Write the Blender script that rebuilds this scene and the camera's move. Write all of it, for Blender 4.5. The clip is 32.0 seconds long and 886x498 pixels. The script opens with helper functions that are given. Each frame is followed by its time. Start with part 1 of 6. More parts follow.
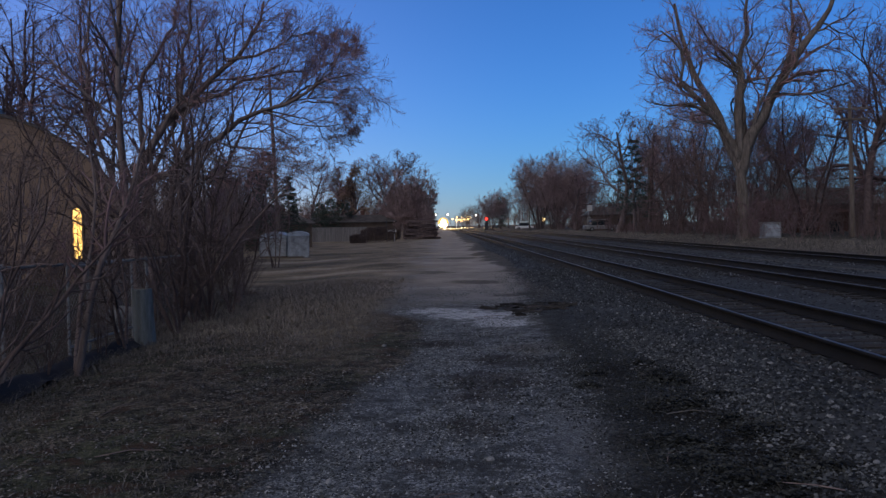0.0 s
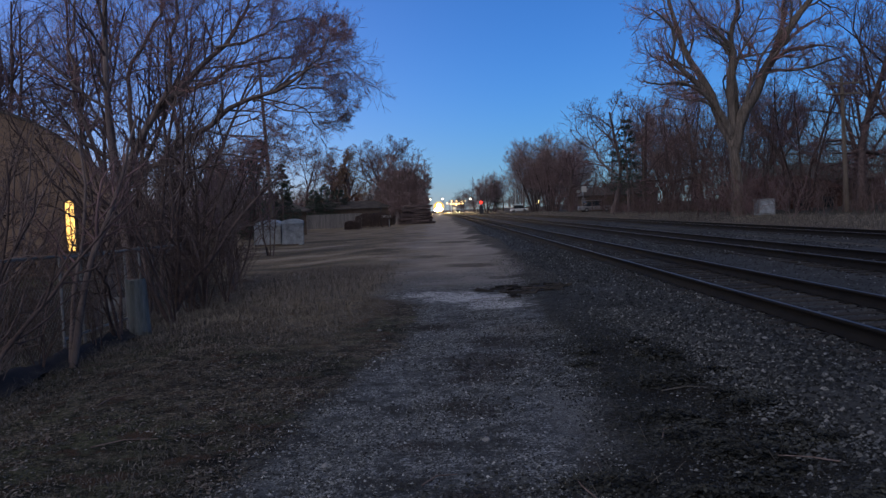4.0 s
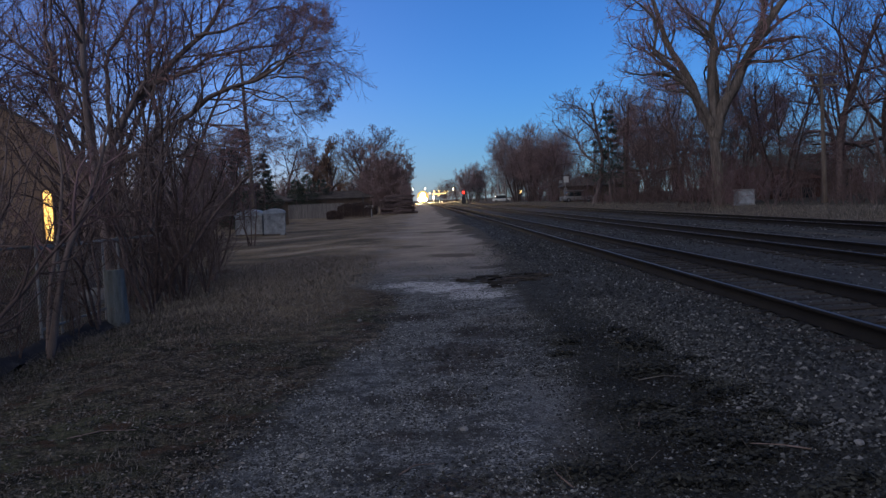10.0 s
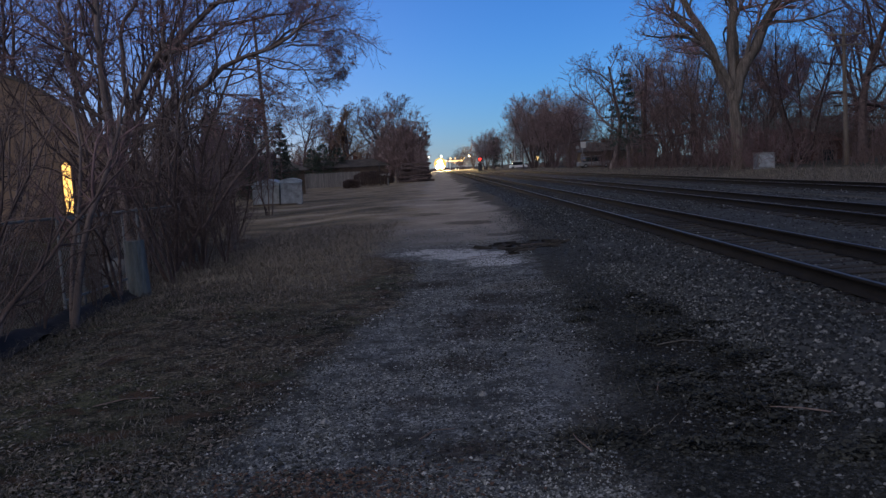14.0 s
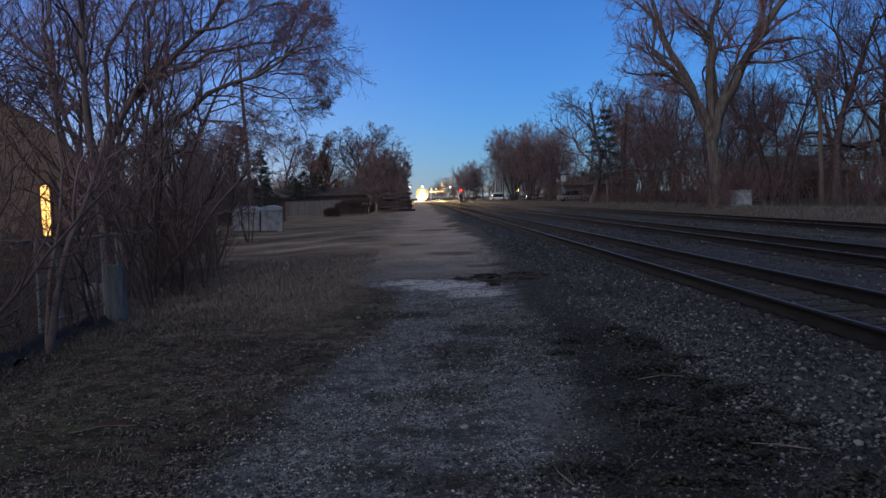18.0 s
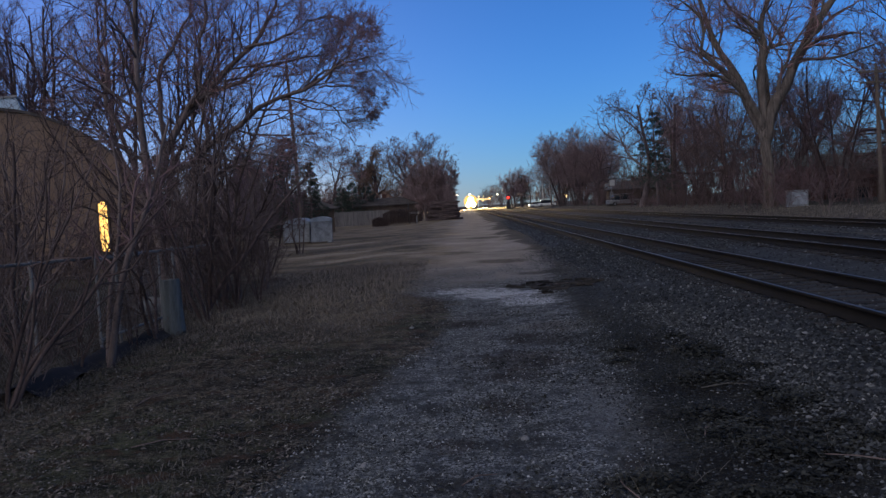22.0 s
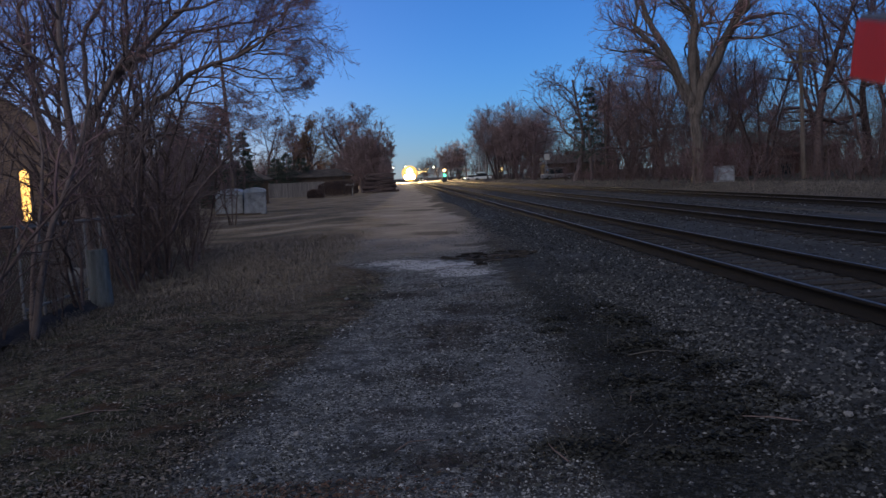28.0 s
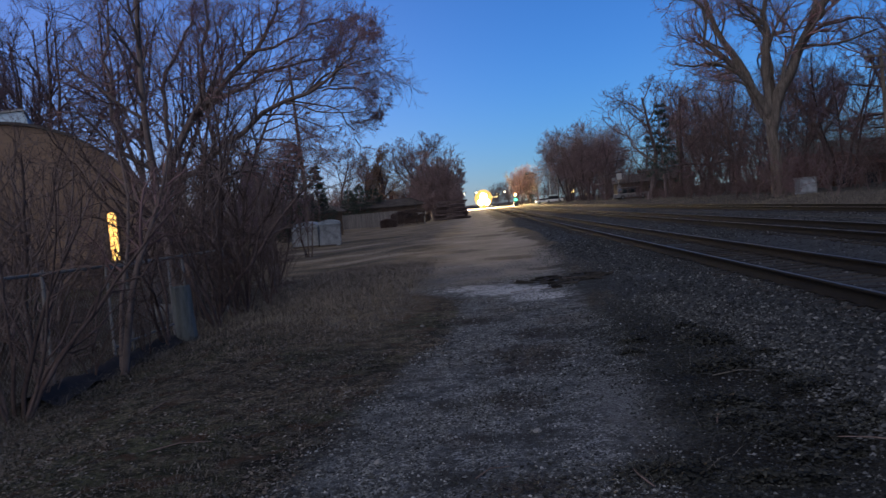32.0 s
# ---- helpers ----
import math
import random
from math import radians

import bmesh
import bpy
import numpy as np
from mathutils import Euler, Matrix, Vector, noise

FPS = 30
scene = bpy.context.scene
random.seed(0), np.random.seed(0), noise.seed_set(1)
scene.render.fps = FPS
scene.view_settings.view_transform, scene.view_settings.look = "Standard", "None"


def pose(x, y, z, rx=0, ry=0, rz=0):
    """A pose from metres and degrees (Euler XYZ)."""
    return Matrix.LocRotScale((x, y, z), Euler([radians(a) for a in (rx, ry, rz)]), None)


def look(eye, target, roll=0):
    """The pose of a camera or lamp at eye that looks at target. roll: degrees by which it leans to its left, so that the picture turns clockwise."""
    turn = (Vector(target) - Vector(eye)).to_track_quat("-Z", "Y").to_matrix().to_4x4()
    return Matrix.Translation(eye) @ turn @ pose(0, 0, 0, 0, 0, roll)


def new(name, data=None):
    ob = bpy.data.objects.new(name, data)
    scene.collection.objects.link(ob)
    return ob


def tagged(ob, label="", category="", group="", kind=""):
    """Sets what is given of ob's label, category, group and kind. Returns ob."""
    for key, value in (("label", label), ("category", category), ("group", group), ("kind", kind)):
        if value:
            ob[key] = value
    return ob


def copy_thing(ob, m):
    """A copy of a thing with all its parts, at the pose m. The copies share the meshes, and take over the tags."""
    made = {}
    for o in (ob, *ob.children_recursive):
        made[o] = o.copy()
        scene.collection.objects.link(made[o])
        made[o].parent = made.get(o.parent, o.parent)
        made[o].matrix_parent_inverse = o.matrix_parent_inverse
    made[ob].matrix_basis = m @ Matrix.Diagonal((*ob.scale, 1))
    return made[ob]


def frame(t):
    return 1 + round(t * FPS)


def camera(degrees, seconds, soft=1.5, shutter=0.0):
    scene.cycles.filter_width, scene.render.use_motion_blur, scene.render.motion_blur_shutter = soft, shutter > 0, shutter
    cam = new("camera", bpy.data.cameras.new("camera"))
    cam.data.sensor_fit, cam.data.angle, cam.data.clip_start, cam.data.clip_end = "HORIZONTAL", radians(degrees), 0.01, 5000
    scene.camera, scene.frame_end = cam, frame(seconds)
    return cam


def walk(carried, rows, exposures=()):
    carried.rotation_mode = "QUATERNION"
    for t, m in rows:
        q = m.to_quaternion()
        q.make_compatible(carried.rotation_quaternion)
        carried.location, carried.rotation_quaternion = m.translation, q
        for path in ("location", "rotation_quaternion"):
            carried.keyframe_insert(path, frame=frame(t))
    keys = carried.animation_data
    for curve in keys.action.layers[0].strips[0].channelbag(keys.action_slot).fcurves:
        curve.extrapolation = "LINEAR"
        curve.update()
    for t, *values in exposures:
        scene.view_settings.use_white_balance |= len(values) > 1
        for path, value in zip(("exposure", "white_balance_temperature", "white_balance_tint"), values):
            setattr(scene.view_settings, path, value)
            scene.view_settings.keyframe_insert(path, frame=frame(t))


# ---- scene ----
cam = camera(57.07, 32.0, soft=1.4, shutter=0.5)
EYE = Vector((0.0, 0.0, 1.75))


def aim(yaw, pitch, roll, dx=0.0, dy=0.0, dz=0.0):
    """Camera pose from degrees: yaw to the left of the tracks, pitch up, lean to the left."""
    a, b = radians(yaw), radians(pitch)
    way = Vector((-math.sin(a) * math.cos(b), math.cos(a) * math.cos(b), math.sin(b)))
    eye = EYE + Vector((dx, dy, dz))
    return look(eye, eye + way, roll)


PITCH = -0.11
PATH = [
    (0, 0.21, -1.51, -1.10, -0.054, -0.008, 0.019),
    (0.5, 0.98, -1.49, -1.17, -0.068, -0.030, 0.013),
    (1, 1.11, -1.41, -1.31, -0.061, -0.009, 0.010),
    (1.5, 1.05, -1.57, -1.47, -0.076, -0.031, 0.014),
    (2, 0.65, -1.58, -1.74, -0.053, -0.023, 0.018),
    (2.5, -0.38, -1.59, -1.75, -0.037, -0.011, 0.007),
    (4.5, 0.22, -2.79, -2.73, -0.022, 0.016, -0.004),
    (5, 1.41, -2.08, -2.16, -0.030, 0.008, 0.005),
    (5.5, 2.59, -2.08, -1.60, -0.041, -0.005, 0.001),
    (6, 2.95, -2.43, -1.32, -0.045, -0.006, 0.000),
    (6.5, 3.07, -2.85, -1.03, -0.043, 0.002, -0.005),
    (7, 2.94, -3.12, -1.18, -0.042, -0.005, -0.003),
    (7.5, 2.22, -3.28, -1.35, -0.025, -0.002, -0.003),
    (8, 0.96, -3.70, -1.26, -0.023, 0.005, -0.007),
    (8.5, -0.28, -3.98, -1.52, -0.015, 0.003, -0.004),
    (9, -1.11, -3.51, -1.70, 0.001, -0.000, 0.000),
    (9.5, -1.36, -3.20, -2.10, 0.014, -0.003, 0.003),
    (10, -1.26, -3.36, -2.35, 0.012, 0.004, -0.001),
    (10.5, -0.96, -3.72, -2.43, 0.006, 0.003, -0.003),
    (11, -0.76, -4.21, -2.54, 0.003, 0.004, -0.007),
    (11.5, -0.50, -4.25, -2.78, 0.006, -0.001, -0.001),
    (12, 0.16, -4.37, -2.96, 0.006, 0.001, -0.003),
    (12.5, 0.74, -4.91, -2.94, 0.005, 0.001, -0.003),
    (13, 0.53, -5.32, -3.00, 0.006, 0.007, -0.004),
    (13.5, 0.24, -5.57, -3.12, 0.006, 0.003, -0.001),
    (14, 0.05, -5.58, -3.09, 0.009, 0.001, -0.005),
    (14.5, 0.02, -5.56, -3.06, 0.012, 0.001, -0.004),
    (16.5, -2.34, -5.61, -2.15, 0.029, -0.007, -0.000),
    (17, -2.16, -4.99, -2.09, 0.033, -0.012, -0.001),
    (17.5, -1.53, -4.49, -1.81, 0.003, -0.015, -0.005),
    (18, -1.49, -3.51, -1.87, -0.031, -0.011, 0.003),
    (18.5, -0.73, -2.19, -1.38, -0.057, 0.027, -0.005),
    (19, 2.97, -1.25, -1.22, -0.079, 0.106, -0.011),
    (19.5, 5.60, -1.66, -1.07, -0.099, 0.126, -0.018),
    (20, 6.29, -2.44, -0.78, -0.101, 0.116, -0.028),
    (20.5, 4.86, -2.92, -0.86, -0.067, 0.120, -0.026),
    (21, 2.56, -3.18, -1.45, -0.084, 0.086, -0.021),
    (21.5, 1.38, -3.19, -2.15, -0.090, 0.061, -0.009),
    (22, 1.87, -2.81, -3.19, -0.086, 0.058, 0.014),
    (22.5, 2.31, -2.95, -3.55, -0.071, 0.024, 0.003),
    (23, 1.85, -3.61, -3.33, -0.058, 0.007, -0.009),
    (23.5, 1.08, -4.13, -2.41, -0.059, 0.015, -0.008),
    (24, 0.68, -4.36, -2.44, -0.059, -0.010, -0.003),
    (24.5, -0.71, -4.54, -2.53, -0.061, 0.008, -0.001),
    (25, -1.25, -4.38, -2.31, -0.075, 0.007, -0.008),
    (25.5, -1.63, -4.30, -2.69, -0.071, 0.021, -0.007),
    (27.5, -0.45, -4.31, -3.05, -0.070, 0.006, -0.013),
    (28, -2.54, -4.95, -2.62, -0.073, 0.023, -0.008),
    (28.5, -3.19, -4.75, -2.77, -0.064, 0.029, -0.006),
    (29, -2.99, -3.78, -3.29, -0.045, 0.023, 0.003),
    (29.5, -2.43, -2.76, -3.53, -0.036, 0.022, -0.001),
    (30, -2.41, -1.95, -3.77, -0.037, 0.015, -0.003),
    (30.5, -2.52, -2.33, -4.07, -0.035, 0.018, -0.001),
    (31, -1.49, -2.71, -4.45, -0.035, 0.021, -0.002),
    (31.5, 0.51, -2.71, -4.84, -0.047, 0.034, -0.012),
    (32, 2.50, -2.79, -5.09, -0.070, 0.031, -0.015),
]
walk(cam, [(t, aim(y, p + PITCH, r, *off)) for t, y, p, r, *off in PATH])

# ---- light ----
world = bpy.data.worlds.new("dusk")
scene.world = world
world.use_nodes = True
wn = world.node_tree
sky = wn.nodes.new("ShaderNodeTexSky")
sky.sky_type = "NISHITA"
sky.sun_disc = False
sky.sun_elevation = radians(10.0)
sky.sun_rotation = radians(200.0)
sky.air_density, sky.dust_density, sky.ozone_density = 1.0, 0.0, 6.0
tint = wn.nodes.new("ShaderNodeMix")
tint.data_type, tint.blend_type = "RGBA", "MULTIPLY"
tint.inputs[0].default_value = 1.0
wn.links.new(sky.outputs[0], tint.inputs[6])
# the afterglow leaves the western sky lilac, the eastern a purer blue
across = wn.nodes.new("ShaderNodeSeparateXYZ")
wn.links.new(wn.nodes.new("ShaderNodeTexCoord").outputs["Generated"], across.inputs[0])
spread = wn.nodes.new("ShaderNodeMapRange")
spread.interpolation_type = "SMOOTHSTEP"
spread.inputs[1].default_value, spread.inputs[2].default_value = -0.62, 0.16
wn.links.new(across.outputs[0], spread.inputs[0])
lilac = wn.nodes.new("ShaderNodeMix")
lilac.data_type = "RGBA"
lilac.inputs[6].default_value, lilac.inputs[7].default_value = (3.2, 1.92, 2.3, 1), (0.87, 1.04, 1.42, 1)
wn.links.new(spread.outputs[0], lilac.inputs[0])
wn.links.new(lilac.outputs[2], tint.inputs[7])
bg = wn.nodes["Background"]
wn.links.new(tint.outputs[2], bg.inputs[0])
bg.inputs[1].default_value = 0.059
sun = new("afterglow", bpy.data.lights.new("afterglow", "SUN"))
sun.data.energy, sun.data.angle, sun.data.color = 1.2, radians(120), (1.0, 0.875, 0.64)
sun.matrix_world = look((-50, -60, 60), (0, 0, 0))
scene.view_settings.exposure = 0.55


# ---- materials ----
def nodes_of(name):
    m = bpy.data.materials.new(name)
    m.use_nodes = True
    n, l = m.node_tree.nodes, m.node_tree.links
    return m, n, l, n["Principled BSDF"]


def noise_node(n, l, coords, scale, detail=4.0, rough=0.6):
    t = n.new("ShaderNodeTexNoise")
    t.inputs["Scale"].default_value, t.inputs["Detail"].default_value, t.inputs["Roughness"].default_value = scale, detail, rough
    l.new(coords, t.inputs["Vector"])
    return t


def ramp_node(n, l, fac, stops):
    r = n.new("ShaderNodeValToRGB")
    while len(r.color_ramp.elements) < len(stops):
        r.color_ramp.elements.new(0.5)
    for e, (p, c) in zip(r.color_ramp.elements, stops):
        e.position, e.color = p, (*c, 1)
    l.new(fac, r.inputs[0])
    return r


def mix_node(n, l, fac, a, b, blend="MIX"):
    x = n.new("ShaderNodeMix")
    x.data_type, x.blend_type = "RGBA", blend
    for sock, v in ((x.inputs[0], fac), (x.inputs[6], a), (x.inputs[7], b)):
        if isinstance(v, bpy.types.NodeSocket):
            l.new(v, sock)
        elif isinstance(v, (int, float)):
            sock.default_value = v
        else:
            sock.default_value = (*v, 1)
    return x.outputs[2]


def math_node(n, l, op, a, b=0.0, clamp=False):
    x = n.new("ShaderNodeMath")
    x.operation, x.use_clamp = op, clamp
    for sock, v in zip(x.inputs, (a, b)):
        if isinstance(v, bpy.types.NodeSocket):
            l.new(v, sock)
        else:
            sock.default_value = v
    return x.outputs[0]


def surface(name, a, b, rough=0.8, scale=3.0, fine=40.0, bump=0.25, metal=0.0, vary=0.25, stretch=(1, 1, 1), island=False):
    """A worn surface: two colours mixed by a broad and a fine grain, with relief, and a change from piece to piece."""
    m, n, l, p = nodes_of(name)
    tc = n.new("ShaderNodeTexCoord")
    mp = n.new("ShaderNodeMapping")
    mp.inputs["Scale"].default_value = stretch
    l.new(tc.outputs["Object"], mp.inputs[0])
    big = noise_node(n, l, mp.outputs[0], scale)
    small = noise_node(n, l, mp.outputs[0], fine, 6.0, 0.7)
    both = math_node(n, l, "ADD", math_node(n, l, "MULTIPLY", big.outputs[0], 0.6), math_node(n, l, "MULTIPLY", small.outputs[0], 0.4))
    col = ramp_node(n, l, both, [(0.32, a), (0.68, b)]).outputs[0]
    if vary:
        who = n.new("ShaderNodeNewGeometry").outputs["Random Per Island"] if island else n.new("ShaderNodeObjectInfo").outputs["Random"]
        mr = n.new("ShaderNodeMapRange")
        mr.inputs[3].default_value, mr.inputs[4].default_value = 1 - vary, 1 + vary
        l.new(who, mr.inputs[0])
        col = mix_node(n, l, 1.0, col, mr.outputs[0], "MULTIPLY")
    l.new(col, p.inputs["Base Color"])
    p.inputs["Metallic"].default_value = metal
    p.inputs["Specular IOR Level"].default_value = 0.12 if rough >= 0.8 else 0.5
    rr = n.new("ShaderNodeMapRange")
    rr.inputs[3].default_value, rr.inputs[4].default_value = max(rough - 0.12, 0.05), min(rough + 0.12, 1)
    l.new(small.outputs[0], rr.inputs[0])
    l.new(rr.outputs[0], p.inputs["Roughness"])
    if bump:
        bp = n.new("ShaderNodeBump")
        bp.inputs["Strength"].default_value, bp.inputs["Distance"].default_value = bump, 0.02
        l.new(both, bp.inputs["Height"])
        l.new(bp.outputs[0], p.inputs["Normal"])
    return m


def glow(name, colour, strength):
    m, n, l, p = nodes_of(name)
    p.inputs["Base Color"].default_value = (*colour, 1)
    p.inputs["Emission Color"].default_value = (*colour, 1)
    p.inputs["Emission Strength"].default_value = strength
    return m


def ground_material():
    """Dead grass, leaf litter, a gravel lane with broken patches and a weedy strip, laid out by place."""
    m, n, l, p = nodes_of("earth")
    pos = n.new("ShaderNodeNewGeometry").outputs["Position"]
    sep = n.new("ShaderNodeSeparateXYZ")
    l.new(pos, sep.inputs[0])
    x, y = sep.outputs[0], sep.outputs[1]
    wob = noise_node(n, l, pos, 0.55, 5.0, 0.65).outputs[0]
    wob2 = noise_node(n, l, pos, 2.6, 5.0, 0.65).outputs[0]
    fine = noise_node(n, l, pos, 26.0, 6.0, 0.75).outputs[0]
    grit = noise_node(n, l, pos, 85.0, 3.0, 0.7).outputs[0]
    vor = n.new("ShaderNodeTexVoronoi")
    vor.inputs["Scale"].default_value = 62.0
    l.new(pos, vor.inputs["Vector"])
    shift = math_node(n, l, "ADD", math_node(n, l, "MULTIPLY", math_node(n, l, "SUBTRACT", wob, 0.5), 1.0), math_node(n, l, "MULTIPLY", math_node(n, l, "SUBTRACT", wob2, 0.5), 0.8))
    xw = math_node(n, l, "ADD", x, shift)
    # the lane's edges along its length
    def ease(y0, y1, a, b):
        r = n.new("ShaderNodeMapRange")
        r.inputs[1].default_value, r.inputs[2].default_value, r.inputs[3].default_value, r.inputs[4].default_value = y0, y1, a, b
        l.new(y, r.inputs[0])
        return r.outputs[0]
    stray = math_node(n, l, "MULTIPLY", math_node(n, l, "SUBTRACT", noise_node(n, l, pos, 0.16, 5.0, 0.6).outputs[0], 0.5), ease(18.0, 40.0, 0.0, 5.0))
    xw = math_node(n, l, "ADD", xw, stray)
    left = math_node(n, l, "ADD", math_node(n, l, "ADD", ease(4.9, 8.3, -1.55, -1.05), ease(8.3, 12.0, 0.0, 0.6)), math_node(n, l, "ADD", ease(15.0, 18.0, 0.0, -1.75), ease(22.0, 90.0, 0.0, -1.7)))
    right = math_node(n, l, "ADD", ease(4.9, 9.0, 0.95, 1.55), ease(14.0, 24.0, 0.0, 0.6))
    def soft(v, w):
        r = n.new("ShaderNodeMapRange")
        r.interpolation_type = "SMOOTHSTEP"
        r.inputs[1].default_value, r.inputs[2].default_value = -w, w
        l.new(v, r.inputs[0])
        return r.outputs[0]
    lane = math_node(n, l, "MULTIPLY", soft(math_node(n, l, "SUBTRACT", xw, left), 0.2), soft(math_node(n, l, "SUBTRACT", right, xw), 0.3))
    east = soft(math_node(n, l, "SUBTRACT", xw, right), 0.3)
    grass = ramp_node(n, l, fine, [(0.35, (0.014, 0.013, 0.011)), (0.5, (0.055, 0.05, 0.042)), (0.66, (0.18, 0.165, 0.14))]).outputs[0]
    green = mix_node(n, l, math_node(n, l, "MULTIPLY", soft(math_node(n, l, "SUBTRACT", wob, 0.52), 0.08), 0.75), grass, (0.034, 0.042, 0.026))
    green = mix_node(n, l, soft(math_node(n, l, "SUBTRACT", noise_node(n, l, pos, 0.35, 6.0, 0.7).outputs[0], 0.5), 0.12), mix_node(n, l, 1.0, green, (0.5, 0.5, 0.5), "MULTIPLY"), mix_node(n, l, 1.0, green, (1.35, 1.3, 1.2), "MULTIPLY"))
    clump = soft(math_node(n, l, "SUBTRACT", noise_node(n, l, pos, 4.2, 6.0, 0.7).outputs[0], 0.5), 0.09)
    green = mix_node(n, l, clump, mix_node(n, l, 1.0, green, (0.5, 0.5, 0.5), "MULTIPLY"), mix_node(n, l, 1.0, green, (1.5, 1.47, 1.42), "MULTIPLY"))
    litter = mix_node(n, l, soft(math_node(n, l, "SUBTRACT", wob2, 0.58), 0.05), green, (0.06, 0.04, 0.028))
    stone = ramp_node(n, l, vor.outputs["Color"], [(0.15, (0.032, 0.036, 0.04)), (0.5, (0.118, 0.127, 0.135)), (0.85, (0.31, 0.33, 0.345))]).outputs[0]
    dirt = ramp_node(n, l, grit, [(0.3, (0.045, 0.051, 0.056)), (0.7, (0.15, 0.166, 0.18))]).outputs[0]
    gravel = mix_node(n, l, soft(math_node(n, l, "SUBTRACT", wob2, 0.52), 0.1), stone, dirt)
    clod = soft(math_node(n, l, "SUBTRACT", noise_node(n, l, pos, 7.0, 6.0, 0.75).outputs[0], 0.54), 0.06)
    gravel = mix_node(n, l, math_node(n, l, "MULTIPLY", clod, 0.6), gravel, (0.03, 0.031, 0.032))
    stain = soft(math_node(n, l, "SUBTRACT", noise_node(n, l, pos, 1.3, 8.0, 0.75).outputs[0], 0.55), 0.07)
    gravel = mix_node(n, l, math_node(n, l, "MULTIPLY", stain, 0.7), gravel, (0.032, 0.031, 0.03))
    def patch(cx, cy, rx, ry, edge=0.3):
        dx = math_node(n, l, "DIVIDE", math_node(n, l, "SUBTRACT", math_node(n, l, "ADD", x, math_node(n, l, "MULTIPLY", math_node(n, l, "SUBTRACT", wob2, 0.5), 1.4 * rx)), cx), rx)
        dy = math_node(n, l, "DIVIDE", math_node(n, l, "SUBTRACT", math_node(n, l, "ADD", y, math_node(n, l, "MULTIPLY", math_node(n, l, "SUBTRACT", wob, 0.5), 2.0 * ry)), cy), ry)
        d = math_node(n, l, "SQRT", math_node(n, l, "ADD", math_node(n, l, "MULTIPLY", dx, dx), math_node(n, l, "MULTIPLY", dy, dy)))
        d = math_node(n, l, "ADD", d, math_node(n, l, "MULTIPLY", math_node(n, l, "SUBTRACT", noise_node(n, l, pos, 4.5, 8.0, 0.8).outputs[0], 0.5), 3.8))
        return soft(math_node(n, l, "SUBTRACT", 1.0, d), edge)
    fy = n.new("ShaderNodeMapRange")
    fy.inputs[1].default_value, fy.inputs[2].default_value = 17.5, 21.0
    l.new(y, fy.inputs[0])
    packed = ramp_node(n, l, math_node(n, l, "ADD", math_node(n, l, "MULTIPLY", noise_node(n, l, pos, 0.4, 6.0, 0.65).outputs[0], 0.65), math_node(n, l, "MULTIPLY", wob2, 0.35)), [(0.35, (0.15, 0.136, 0.122)), (0.5, (0.25, 0.228, 0.205)), (0.65, (0.37, 0.34, 0.31))]).outputs[0]
    gravel = mix_node(n, l, math_node(n, l, "MULTIPLY", fy.outputs[0], 0.85), gravel, packed)
    pale = ramp_node(n, l, fine, [(0.4, (0.14, 0.145, 0.15)), (0.52, (0.5, 0.52, 0.55))]).outputs[0]
    for cx, cy, rx, ry in ((-0.15, 16.9, 0.7, 0.6), (0.45, 16.0, 0.8, 0.7), (1.0, 14.8, 0.6, 0.5)):
        gravel = mix_node(n, l, patch(cx, cy, rx, ry), gravel, pale)
    gravel = mix_node(n, l, patch(1.25, 11.6, 0.7, 0.5), gravel, (0.22, 0.225, 0.225))
    gravel = mix_node(n, l, patch(1.15, 6.7, 0.3, 1.2), gravel, mix_node(n, l, 0.55, stone, (0.12, 0.127, 0.134)))
    dark = ramp_node(n, l, fine, [(0.4, (0.008, 0.008, 0.007)), (0.65, (0.034, 0.031, 0.025))]).outputs[0]
    for cx, cy, rx, ry in ((1.7, 17.6, 1.1, 0.55),  (0.9, 25.5, 0.8, 0.8), (-0.6, 31.0, 0.8, 1.0), (1.7, 20.6, 0.7, 0.6), (0.6, 44.0, 1.0, 1.6)):
        gravel = mix_node(n, l, math_node(n, l, "MULTIPLY", patch(cx, cy, rx, ry), 0.65), gravel, dark)
    rust = ramp_node(n, l, fine, [(0.38, (0.014, 0.01, 0.009)), (0.62, (0.06, 0.043, 0.037))]).outputs[0]
    for cx, cy, rx, ry in ((0.5, 9.2, 0.5, 0.5), (0.3, 8.4, 0.35, 0.35), (0.75, 10.6, 0.45, 0.5), (0.15, 7.1, 0.25, 0.3), (1.05, 11.6, 0.4, 0.4), (-0.2, 12.2, 0.4, 0.4), (0.9, 4.6, 0.6, 0.22), (0.2, 4.9, 0.3, 0.2), (-0.3, 6.0, 0.2, 0.2)):
        gravel = mix_node(n, l, math_node(n, l, "MULTIPLY", patch(cx, cy, rx, ry), 0.55), gravel, rust)
    weed = ramp_node(n, l, fine, [(0.35, (0.008, 0.009, 0.008)), (0.5, (0.026, 0.027, 0.024)), (0.72, (0.085, 0.085, 0.082))]).outputs[0]
    near = n.new("ShaderNodeMapRange")
    near.inputs[1].default_value, near.inputs[2].default_value, near.inputs[3].default_value, near.inputs[4].default_value = 9.0, 16.0, 1.0, 0.8
    l.new(y, near.inputs[0])
    weed = mix_node(n, l, near.outputs[0], gravel, weed)
    col = mix_node(n, l, lane, litter, gravel)
    col = mix_node(n, l, east, col, weed)
